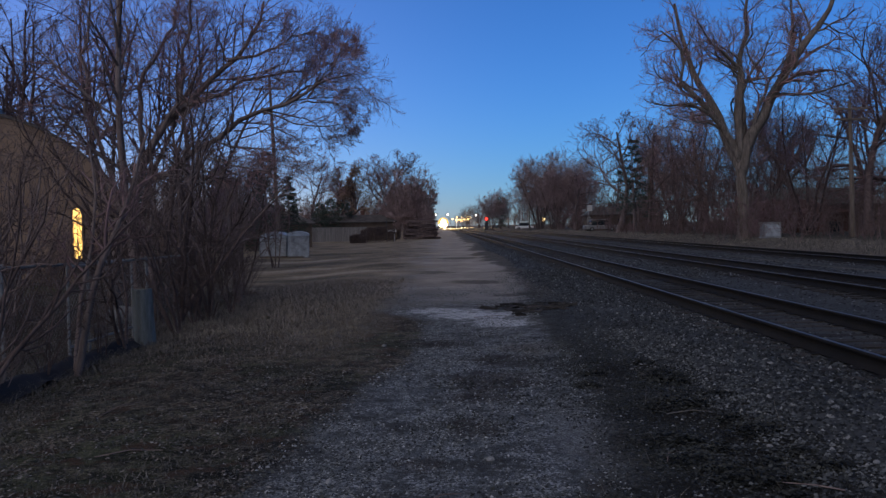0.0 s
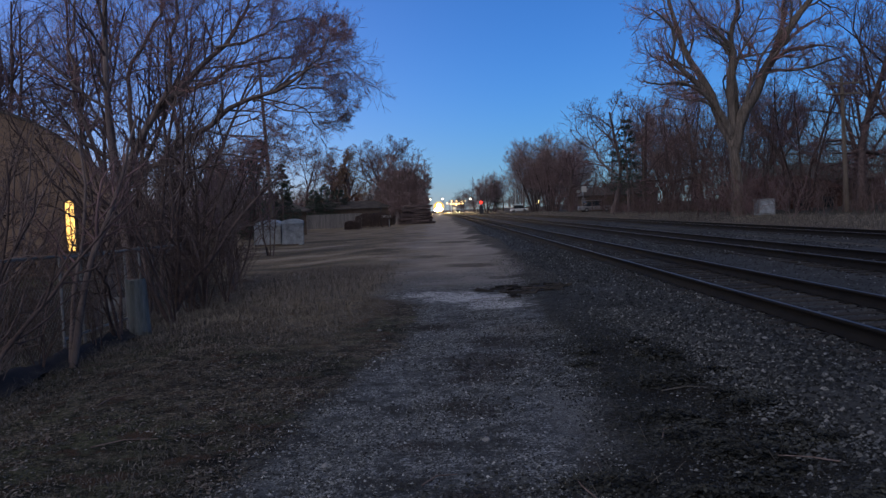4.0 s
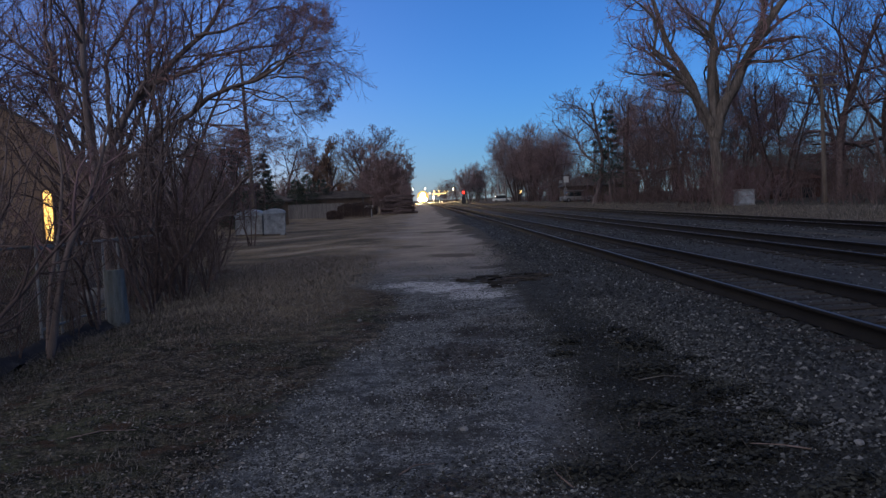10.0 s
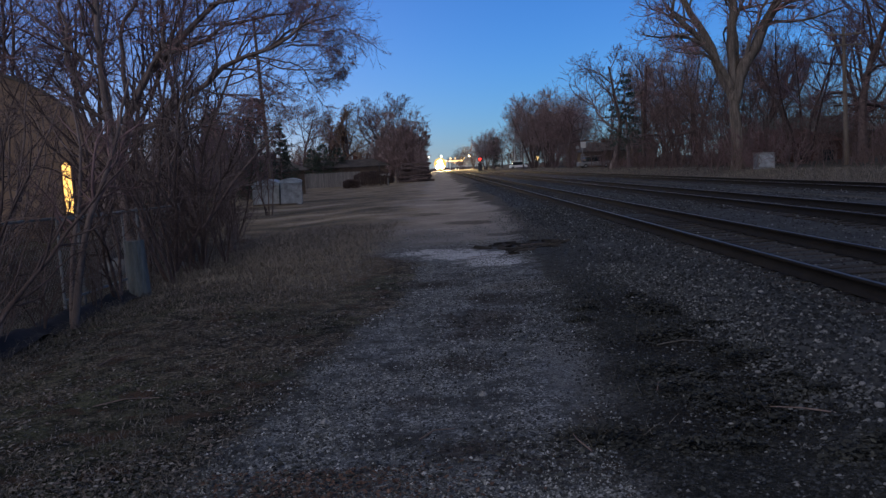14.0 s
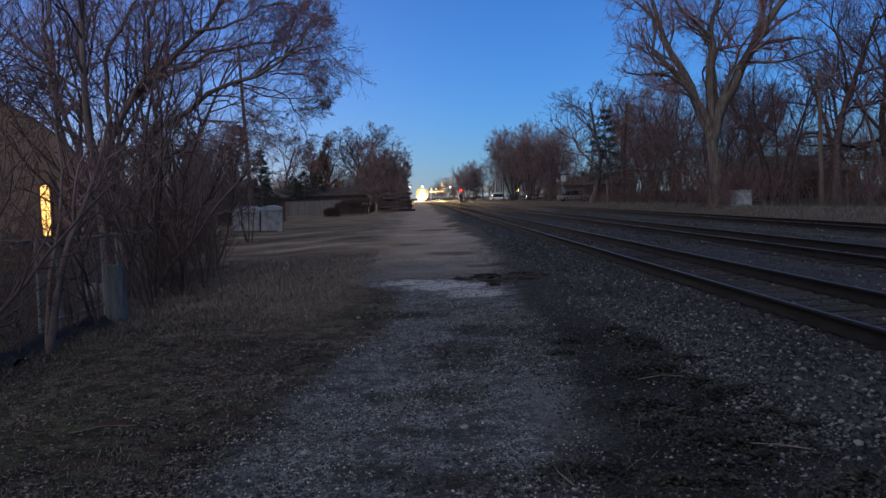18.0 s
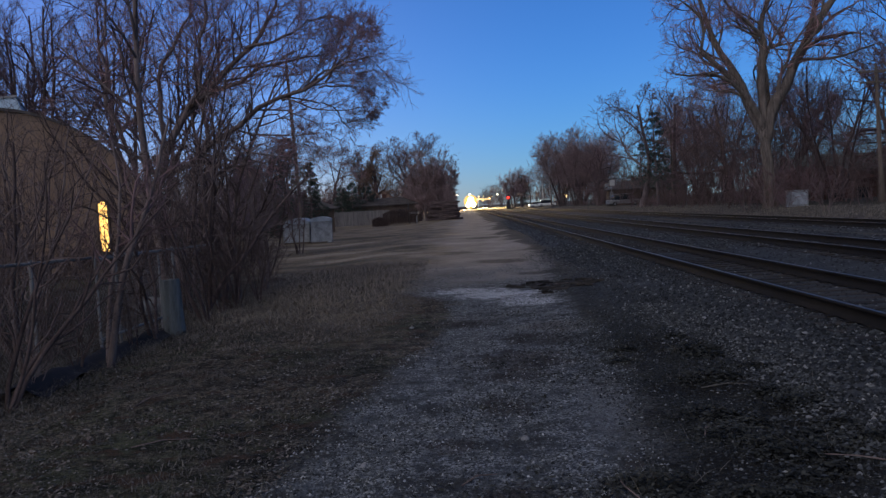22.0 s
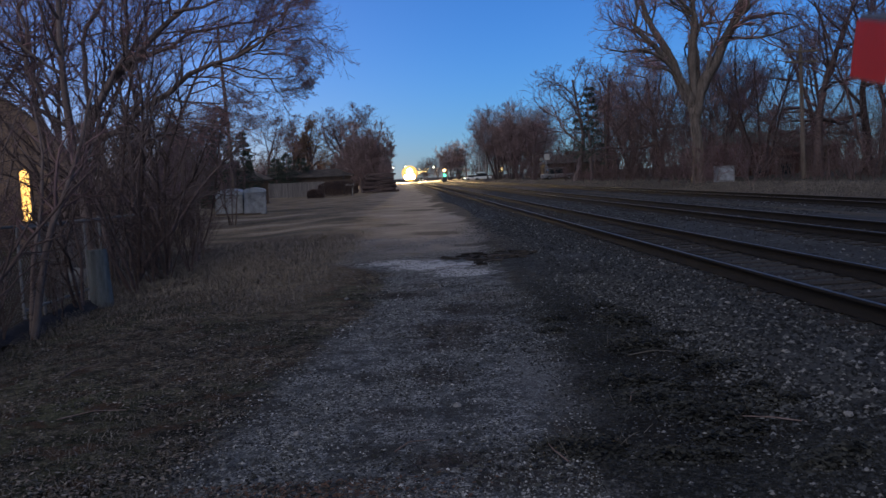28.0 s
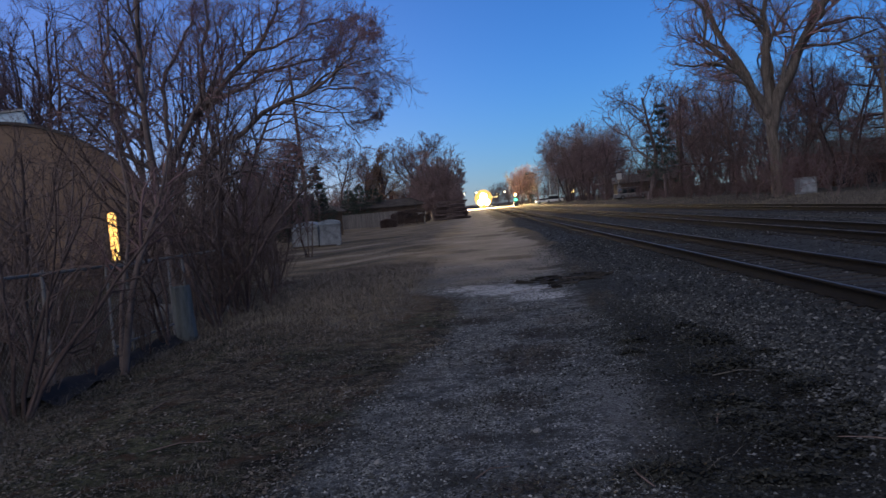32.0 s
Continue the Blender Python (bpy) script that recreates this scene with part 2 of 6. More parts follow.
    for cx, cy, rx, ry in ((2.0, 7.5, 0.6, 0.45), (2.4, 6.3, 0.4, 0.6), (1.9, 5.2, 0.7, 0.35), (2.1, 9.5, 0.5, 0.6)):
        col = mix_node(n, l, patch(cx, cy, rx, ry), col, dark)
    lawn = math_node(n, l, "MULTIPLY", soft(math_node(n, l, "SUBTRACT", y, 12.5), 4.5), soft(math_node(n, l, "SUBTRACT", -1.35, xw), 0.7))
    lawn = math_node(n, l, "MULTIPLY", lawn, soft(math_node(n, l, "ADD", xw, math_node(n, l, "ADD", math_node(n, l, "MULTIPLY", y, 0.3), -0.6)), 1.0))
    hay = ramp_node(n, l, math_node(n, l, "ADD", math_node(n, l, "MULTIPLY", noise_node(n, l, pos, 0.3, 6.0, 0.65).outputs[0], 0.8), math_node(n, l, "MULTIPLY", wob2, 0.2)), [(0.4, (0.12, 0.098, 0.07)), (0.5, (0.2, 0.163, 0.117)), (0.62, (0.3, 0.246, 0.18))]).outputs[0]
    col = mix_node(n, l, math_node(n, l, "MULTIPLY", lawn, 0.8), col, hay)
    for cx, cy, rx, ry in ((-5.4, 26.0, 1.8, 0.7), (-4.2, 33.0, 2.2, 0.9), (-7.2, 39.0, 2.4, 1.1), (-9.0, 50.0, 3.5, 1.6)):
        col = mix_node(n, l, math_node(n, l, "MULTIPLY", patch(cx, cy, rx, ry), 0.7), col, (0.34, 0.29, 0.22))
    for cx, cy, rx, ry in ((-3.8, 23.5, 1.3, 0.9), (-5.4, 30.0, 1.9, 1.0), (-6.6, 45.0, 3.0, 2.0), (-3.4, 38.0, 1.2, 1.6), (-8.0, 62.0, 4.0, 3.0)):
        col = mix_node(n, l, math_node(n, l, "MULTIPLY", patch(cx, cy, rx, ry), 0.6), col, (0.052, 0.052, 0.036))
    # ground turns darker below the thicket, ending between y 22 and 30
    dark_floor = math_node(n, l, "MULTIPLY", soft(math_node(n, l, "SUBTRACT", -5.3, xw), 0.5), ease(22.0, 30.0, 0.8, 0.0))
    col = mix_node(n, l, dark_floor, col, ramp_node(n, l, fine, [(0.4, (0.012, 0.01, 0.009)), (0.62, (0.05, 0.04, 0.034))]).outputs[0])
    far = soft(math_node(n, l, "SUBTRACT", x, 17.3), 0.5)
    col = mix_node(n, l, far, col, grass)
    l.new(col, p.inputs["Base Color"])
    p.inputs["Roughness"].default_value = 0.92
    p.inputs["Specular IOR Level"].default_value = 0.1
    bp = n.new("ShaderNodeBump")
    bp.inputs["Strength"].default_value, bp.inputs["Distance"].default_value = 1.0, 0.03
    l.new(math_node(n, l, "ADD", fine, math_node(n, l, "MULTIPLY", vor.outputs["Distance"], 0.6)), bp.inputs["Height"])
    l.new(bp.outputs[0], p.inputs["Normal"])
    return m


EARTH = ground_material()
BALLAST = surface("crushed_stone", (0.016, 0.017, 0.018), (0.062, 0.066, 0.069), 0.9, 1.1, 22.0, 0.9, vary=0)
CHIP, _n, _l, _p = nodes_of("stone_chip")
_ramp = ramp_node(_n, _l, _n.new("ShaderNodeNewGeometry").outputs["Random Per Island"], [(0.0, (0.008, 0.009, 0.01)), (0.5, (0.028, 0.032, 0.036)), (0.9, (0.07, 0.078, 0.084)), (0.99, (0.21, 0.217, 0.22))])
_grain = noise_node(_n, _l, _n.new("ShaderNodeTexCoord").outputs["Object"], 60.0)
_l.new(mix_node(_n, _l, 0.35, _ramp.outputs[0], _grain.outputs[0], "MULTIPLY"), _p.inputs["Base Color"])
_p.inputs["Roughness"].default_value, _p.inputs["Specular IOR Level"].default_value = 0.85, 0.15
LANECHIP = CHIP.copy()
LANECHIP.name = "lane_chip"
for node in LANECHIP.node_tree.nodes:
    if node.type == "VALTORGB":
        for e, c in zip(node.color_ramp.elements, ((0.016, 0.018, 0.02), (0.08, 0.088, 0.094), (0.25, 0.268, 0.28), (0.42, 0.44, 0.45))):
            e.color = (*c, 1)
PALE = surface("pale_stone", (0.1, 0.102, 0.104), (0.22, 0.222, 0.222), 0.8, 6.0, 40.0, 0.3)
RAILTOP = surface("worn_steel", (0.1, 0.094, 0.086), (0.2, 0.188, 0.174), 0.48, 3.0, 60.0, 0.05, metal=1.0, vary=0, stretch=(8, 0.3, 8))
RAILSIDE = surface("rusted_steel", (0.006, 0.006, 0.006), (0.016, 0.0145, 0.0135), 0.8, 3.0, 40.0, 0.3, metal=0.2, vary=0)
TIE = surface("weathered_tie", (0.014, 0.013, 0.012), (0.05, 0.045, 0.041), 0.9, 2.0, 30.0, 0.6, vary=0.35, stretch=(1, 6, 6))
BARK = surface("grey_bark", (0.062, 0.047, 0.044), (0.23, 0.18, 0.165), 0.92, 2.0, 18.0, 0.8, vary=0.1, stretch=(3, 3, 0.6))
COTTON = surface("cottonwood_bark", (0.03, 0.026, 0.024), (0.23, 0.188, 0.155), 0.92, 1.8, 7.0, 1.0, vary=0.05, stretch=(3, 3, 0.4))
TWIG = surface("brown_twigs", (0.09, 0.057, 0.058), (0.2, 0.132, 0.132), 0.85, 1.0, 6.0, 0, vary=0.3, island=True)
SHOOT = surface("reddish_shoots", (0.17, 0.1, 0.098), (0.33, 0.205, 0.2), 0.85, 1.0, 6.0, 0, vary=0.35, island=True)
STEM = surface("dark_stems", (0.035, 0.025, 0.024), (0.135, 0.1, 0.092), 0.9, 3.0, 20.0, 0.4, vary=0.25)
WEED = surface("dark_weed_leaves", (0.011, 0.012, 0.011), (0.05, 0.052, 0.046), 0.8, 3.0, 20.0, 0, vary=0.6, island=True)
WOODS = surface("far_brown_twigs", (0.072, 0.05, 0.047), (0.155, 0.112, 0.104), 0.85, 1.0, 6.0, 0, vary=0.35, island=True)
MAUVE = surface("mauve_brown_twigs", (0.18, 0.127, 0.121), (0.35, 0.257, 0.246), 0.85, 1.0, 6.0, 0, vary=0.35, island=True)
DUSKTWIG = surface("dark_purplish_twigs", (0.075, 0.052, 0.06), (0.18, 0.13, 0.148), 0.85, 1.0, 6.0, 0, vary=0.4, island=True)
WILLOW = surface("rust_brown_twigs", (0.13, 0.085, 0.062), (0.25, 0.165, 0.12), 0.85, 1.0, 6.0, 0, vary=0.35, island=True)
SHOULDER = CHIP.copy()
SHOULDER.name = "shoulder_chip"
for node in SHOULDER.node_tree.nodes:
    if node.type == "VALTORGB":
        for e, c in zip(node.color_ramp.elements, ((0.03, 0.033, 0.035), (0.075, 0.081, 0.085), (0.13, 0.138, 0.142), (0.24, 0.245, 0.245))):
            e.color = (*c, 1)
HAY = surface("pale_dry_grass", (0.125, 0.108, 0.09), (0.26, 0.226, 0.188), 0.85, 3.0, 20.0, 0, vary=0.4, island=True)
ARMTOP = surface("blue_grey_steel", (0.04, 0.046, 0.056), (0.08, 0.09, 0.105), 0.6, 3.0, 40.0, 0.05, vary=0)
NEEDLE = surface("pine_needles", (0.012, 0.025, 0.016), (0.035, 0.06, 0.04), 0.7, 2.0, 10.0, 0, vary=0.3, island=True)
STRAW = surface("dead_grass", (0.05, 0.047, 0.041), (0.14, 0.13, 0.115), 0.85, 3.0, 20.0, 0, vary=0.5, island=True)
LITTER, _n, _l, _p = nodes_of("fallen_leaf")
_l.new(ramp_node(_n, _l, _n.new("ShaderNodeNewGeometry").outputs["Random Per Island"], [(0.0, (0.014, 0.014, 0.012)), (0.35, (0.036, 0.042, 0.032)), (0.6, (0.085, 0.064, 0.053)), (0.85, (0.14, 0.125, 0.108)), (0.98, (0.185, 0.178, 0.165))]).outputs[0], _p.inputs["Base Color"])
_p.inputs["Roughness"].default_value = 0.8
RUSTLEAF = surface("rust_brown_leaf", (0.035, 0.022, 0.018), (0.12, 0.078, 0.06), 0.85, 5.0, 30.0, 0, vary=0.5, island=True)
TANWALL = surface("tan_stucco", (0.14, 0.096, 0.068), (0.215, 0.152, 0.11), 0.9, 0.5, 30.0, 0.2, vary=0)
ROOFBLUE = surface("blue_grey_sheet", (0.22, 0.3, 0.36), (0.36, 0.44, 0.5), 0.45, 1.0, 20.0, 0.1, metal=0.3, vary=0)
ROOFDARK = surface("dark_shingle", (0.03, 0.028, 0.028), (0.09, 0.08, 0.075), 0.9, 1.0, 14.0, 0.4, vary=0.1)
ROOFRED = surface("red_brown_shingle", (0.045, 0.026, 0.022), (0.11, 0.06, 0.05), 0.9, 1.0, 14.0, 0.4, vary=0.1)
ROOFGREEN = surface("grey_green_shingle", (0.05, 0.055, 0.052), (0.11, 0.12, 0.112), 0.9, 1.0, 14.0, 0.4, vary=0.1)
BROWNWALL = surface("brown_siding", (0.06, 0.045, 0.035), (0.12, 0.09, 0.07), 0.85, 1.0, 20.0, 0.2, vary=0.1)
BRICKRED = surface("red_brick", (0.06, 0.032, 0.026), (0.11, 0.058, 0.046), 0.88, 2.0, 12.0, 0.3, vary=0.1)
PALEWALL = surface("pale_siding", (0.36, 0.35, 0.33), (0.5, 0.49, 0.47), 0.8, 1.0, 20.0, 0.1, vary=0.1)
GALV = surface("galvanised_steel", (0.14, 0.138, 0.135), (0.26, 0.256, 0.25), 0.85, 4.0, 30.0, 0.1, metal=0.0, vary=0.1)
GREYPAINT = surface("grey_paint", (0.12, 0.12, 0.12), (0.24, 0.24, 0.235), 0.6, 2.0, 25.0, 0.1, vary=0.05)
WHITEPAINT = surface("white_paint", (0.6, 0.6, 0.58), (0.78, 0.78, 0.76), 0.5, 2.0, 25.0, 0.08, vary=0.05)
REDSHEET = surface("red_reflective_sheet", (0.32, 0.013, 0.007), (0.44, 0.02, 0.01), 0.4, 4.0, 90.0, 0.05, vary=0)
WHITESHEET = surface("white_reflective_sheet", (0.42, 0.44, 0.44), (0.52, 0.54, 0.54), 0.4, 4.0, 90.0, 0.05, vary=0)
ALU = surface("bare_aluminium", (0.36, 0.38, 0.4), (0.52, 0.54, 0.56), 0.4, 3.0, 60.0, 0.05, metal=0.7, vary=0)
BLACK = surface("black_paint", (0.012, 0.012, 0.013), (0.03, 0.03, 0.032), 0.6, 3.0, 30.0, 0.1, vary=0.05)
WOODPOLE = surface("pole_timber", (0.07, 0.055, 0.045), (0.16, 0.13, 0.105), 0.9, 2.0, 24.0, 0.5, vary=0.1, stretch=(4, 4, 0.4))
LOCO = surface("locomotive_paint", (0.12, 0.03, 0.02), (0.2, 0.06, 0.03), 0.45, 1.5, 20.0, 0.1, vary=0)
RUBBER = surface("tyre_rubber", (0.012, 0.012, 0.012), (0.03, 0.03, 0.03), 0.85, 5.0, 40.0, 0.2, vary=0)
GREYBOARD = surface("weathered_board", (0.1, 0.092, 0.088), (0.21, 0.195, 0.185), 0.9, 2.0, 24.0, 0.3, vary=0.15, stretch=(4, 4, 0.4))
LICHEN = surface("lichen_grey_timber", (0.06, 0.066, 0.066), (0.2, 0.215, 0.212), 0.92, 3.0, 22.0, 0.7, vary=0.05, stretch=(5, 5, 0.7))
TARP = surface("dark_blue_plastic", (0.012, 0.014, 0.02), (0.028, 0.031, 0.04), 0.8, 2.0, 12.0, 0.4, vary=0)
CONCRETE = surface("weathered_concrete", (0.1, 0.105, 0.11), (0.4, 0.42, 0.44), 0.9, 2.6, 30.0, 0.3, vary=0.05)
SHEETING = surface("pale_blue_plastic", (0.16, 0.19, 0.22), (0.36, 0.41, 0.46), 0.5, 2.2, 14.0, 0.3, vary=0.1)
GLASSDARK, _n, _l, _p = nodes_of("window_glass")
_p.inputs["Base Color"].default_value, _p.inputs["Roughness"].default_value = (0.02, 0.025, 0.03, 1), 0.06
LIT = glow("lit_window", (1.0, 0.56, 0.14), 1.7)
HEAD = glow("headlight_glass", (1.0, 0.68, 0.31), 5000.0)
# warm emission for a made-up disc that imitates the headlights' glare
FLARE = glow("headlight_glare", (1.0, 0.54, 0.15), 1.1)
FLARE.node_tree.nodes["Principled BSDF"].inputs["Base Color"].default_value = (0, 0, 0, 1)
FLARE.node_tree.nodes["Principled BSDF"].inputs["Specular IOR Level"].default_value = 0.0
LAMPWARM = glow("warm_lamp", (1.0, 0.62, 0.22), 3.0)
LAMPWHITE = glow("white_lamp", (1.0, 0.865, 0.62), 5.0)
LAMPRED = glow("red_signal_lens", (1.0, 0.04, 0.025), 1.8)
LAMPAMBER = glow("amber_signal_lens", (1.0, 0.6, 0.25), 5.0)
LAMPGREEN = glow("green_signal_lens", (0.1, 1.0, 0.5), 2.0)


# ---- mesh helpers ----
def mesh_np(name, verts, faces, material, smooth=False):
    """A mesh from arrays: verts (n, 3) and faces (m, 3 or 4)."""
    verts, faces = np.asarray(verts, np.float32), np.asarray(faces, np.int32)
    me = bpy.data.meshes.new(name)
    me.vertices.add(len(verts))
    me.vertices.foreach_set("co", verts.ravel())
    k = faces.shape[1]
    me.loops.add(faces.size)
    me.loops.foreach_set("vertex_index", faces.ravel())
    me.polygons.add(len(faces))
    me.polygons.foreach_set("loop_start", np.arange(0, faces.size, k, dtype=np.int32))
    me.polygons.foreach_set("loop_total", np.full(len(faces), k, np.int32))
    if smooth:
        me.polygons.foreach_set("use_smooth", np.ones(len(faces), bool))
    me.update(calc_edges=True)
    me.materials.append(material)
    return me


def part(name, data, material, parent, label="", at=None):
    """Links a mesh, or a bmesh, as one part of a thing."""
    if isinstance(data, bmesh.types.BMesh):
        me = bpy.data.meshes.new(name)
        data.to_mesh(me)
        data.free()
        me.materials.append(material)
        data = me
    ob = new(name, data)
    ob.parent = parent
    if at is not None:
        ob.matrix_basis = at
    return tagged(ob, label)


def thing(name, x, y, z, turn=0.0, label="", category="", group="", kind=""):
    ob = new(name)
    ob.empty_display_size = 0.2
    ob.matrix_basis = pose(x, y, z, 0, 0, turn)
    return tagged(ob, label, category, group, kind)


def block(bm, cx, cy, cz, sx, sy, sz, bevel=0.0, turn=None):
    """A block with its centre and sizes, its edges rounded."""
    m = Matrix.Translation((cx, cy, cz)) @ (turn or Matrix()) @ Matrix.Diagonal((sx, sy, sz, 1))
    got = bmesh.ops.create_cube(bm, size=1.0, matrix=m)["verts"]
    if bevel:
        edges = list({e for v in got for e in v.link_edges})
        bmesh.ops.bevel(bm, geom=edges, offset=bevel, segments=2, affect="EDGES", profile=0.6)
    return bm


def slab(cx, cy, cz, sx, sy, sz, bevel=0.0, turn=None):
    return block(bmesh.new(), cx, cy, cz, sx, sy, sz, bevel, turn)


def rod(bm, a, b, r0, r1=None, sides=10):
    """A round bar from a to b."""
    a, b = Vector(a), Vector(b)
    d = b - a
    m = Matrix.Translation((a + b) / 2) @ d.to_track_quat("Z", "Y").to_matrix().to_4x4()
    bmesh.ops.create_cone(bm, cap_ends=True, segments=sides, radius1=r0, radius2=r0 if r1 is None else r1, depth=d.length, matrix=m)
    return bm


def bar(a, b, r0, r1=None, sides=10):
    return rod(bmesh.new(), a, b, r0, r1, sides)


def prism(points, length, axis="y"):
    """An outline in x and z drawn out along y."""
    bm = bmesh.new()
    f = [bm.verts.new((x, 0, z)) for x, z in points]
    face = bm.faces.new(f)
    top = bmesh.ops.extrude_face_region(bm, geom=[face])["geom"]
    bmesh.ops.translate(bm, vec=(0, length, 0), verts=[g for g in top if isinstance(g, bmesh.types.BMVert)])
    bmesh.ops.recalc_face_normals(bm, faces=bm.faces)
    return bm


def bend(y):
    """How far the tracks have curved to the left at y."""
    return -np.maximum(0.0, np.asarray(y, float) - 80.0) ** 2 / 30000.0


def waves(x, y, seed, scale, octaves=4):
    """Smooth unevenness."""
    r = np.random.default_rng(seed)
    out, amp = 0.0, 1.0
    for o in range(octaves):
        for _ in range(3):
            a = r.uniform(0, 2 * np.pi)
            k = 2 ** o / scale * r.uniform(0.7, 1.3)
            out = out + amp * np.sin((x * np.cos(a) + y * np.sin(a)) * k + r.uniform(0, 6.28))
        amp *= 0.55
    return out / 4.5


def step(v, a, b):
    t = np.clip((np.asarray(v, float) - a) / (b - a), 0, 1)
    return t * t * (3 - 2 * t)


def gz(x, y):
    """Height of the ground."""
    x, y = np.asarray(x, float), np.asarray(y, float)
    z = -0.18 * step(-x, 3.2, 6.0) - 0.1 * step(-x, 6.0, 9.0)
    z = z + 0.06 * step(x, 1.3, 2.4) * (1 - step(x, 12.0, 17.0))
    xb = x - bend(y)
    z = z + 0.5 * step(xb, 17.6, 23.0)
    fade = 1 - step(np.hypot(x, y), 60, 140)
    z = z - 0.05 * np.exp(-((x - 1.95 - 0.25 * np.sin(y * 1.3)) / 0.3) ** 2) * step(y, 3.5, 5.0) * (1 - step(y, 8.0, 10.0))
    z = z + fade * (0.05 * waves(x, y, 3, 2.2) * step(np.abs(x), 0.3, 2.5) + 0.018 * waves(x, y, 5, 0.5) * (1 - step(y, 15, 22)))
    return z


# ---- growth of bare trees ----
def unit(v):
    return v / np.maximum(np.linalg.norm(v, axis=-1, keepdims=True), 1e-9)


def sprout(rng, start, way, length, radius, steps, wander, up, taper, rmin):
    """Branches from their starts: points (n, steps + 1, 3) and radii."""
    n = len(start)
    pts, d = [start], unit(way)
    for k in range(steps):
        d = unit(d + rng.normal(0, wander, (n, 3)) + np.array([0, 0, up]) * (1.0 if up > 0 else (k + 1) / steps))
        pts.append(pts[-1] + d * (length / steps)[:, None])
    u = np.linspace(0, 1, steps + 1)
    rad = np.maximum(radius[:, None] * (1 - u * (1 - taper)), rmin)
    return np.stack(pts, 1), rad


def offshoots(rng, pts, rad, count, lo, hi, angle, ratio, spread=0.3, slim=0.62):
    """Where the next branches leave the last ones."""
    n, k = pts.shape[0], pts.shape[1] - 1
    u = lo + (hi - lo) * (np.arange(count)[None] + rng.uniform(0, 1, (n, count))) / count
    i = np.minimum((u * k).astype(int), k - 1)
    f = (u * k - i)[..., None]
    rows = np.arange(n)[:, None]
    a, b = pts[rows, i], pts[rows, i + 1]
    start = a + (b - a) * f
    t = unit(b - a)
    side = rng.normal(0, 1, t.shape)
    side = unit(side - (side * t).sum(-1, keepdims=True) * t)
    ang = np.radians(angle) * rng.uniform(1 - spread, 1 + spread, u.shape)[..., None]
    way = t * np.cos(ang) + side * np.sin(ang)
    size = np.linalg.norm(np.diff(pts, axis=1), axis=-1).sum(1)[:, None]
    length = size * ratio * (1.15 - 0.6 * u) * rng.uniform(0.65, 1.25, u.shape)
    r = (rad[rows, i] * slim)
    return start.reshape(-1, 3), way.reshape(-1, 3), length.ravel(), r.ravel()


def tubes(pts, rad, sides):
    """Round skins over branches."""
    n, k, _ = pts.shape
    t = unit(pts[:, -1] - pts[:, 0])
    ref = np.where(np.abs(t[:, 2:3]) > 0.85, np.array([[1.0, 0, 0]]), np.array([[0, 0, 1.0]]))
    a = unit(np.cross(t, ref))
    b = np.cross(t, a)
    ang = np.arange(sides) * 2 * np.pi / sides
    ring = a[:, None] * np.cos(ang)[None, :, None] + b[:, None] * np.sin(ang)[None, :, None]
    rough = 1.0
    if sides >= 9:
        rough = 1 + 0.1 * np.sin(np.arange(sides) * 2.4)[None, None, :, None] + 0.05 * np.sin(np.arange(k) * 1.7 + 1)[None, :, None, None] * np.cos(np.arange(sides) * 1.3)[None, None, :, None]
    verts = pts[:, :, None] + ring[:, None] * rad[:, :, None, None] * rough
    base = (np.arange(n) * k * sides)[:, None, None] + (np.arange(k - 1) * sides)[None, :, None]
    j = np.arange(sides)[None, None]
    j2 = (j + 1) % sides
    faces = np.stack([base + j, base + j2, base + sides + j2, base + sides + j], -1)
    return verts.reshape(-1, 3), faces.reshape(-1, 4)


def joined(list_of):
    v, f, at = [], [], 0
    for a, b in list_of:
        v.append(a)
        f.append(b + at)
        at += len(a)
    return np.concatenate(v), np.concatenate(f)


def curve_through(points, steps):
    """Evenly spread points on a smooth line through the given ones."""
    p = np.asarray(points, float)
    q = np.vstack([2 * p[0] - p[1], p, 2 * p[-1] - p[-2]])
    out = []
    for s in np.linspace(0, len(p) - 1 - 1e-6, steps + 1):
        i = int(s)
        t = s - i
        a, b, c, d = q[i:i + 4]
        out.append(0.5 * (2 * b + (c - a) * t + (2 * a - 5 * b + 4 * c - d) * t * t + (3 * b - a - 3 * c + d) * t ** 3))
    return np.array(out)


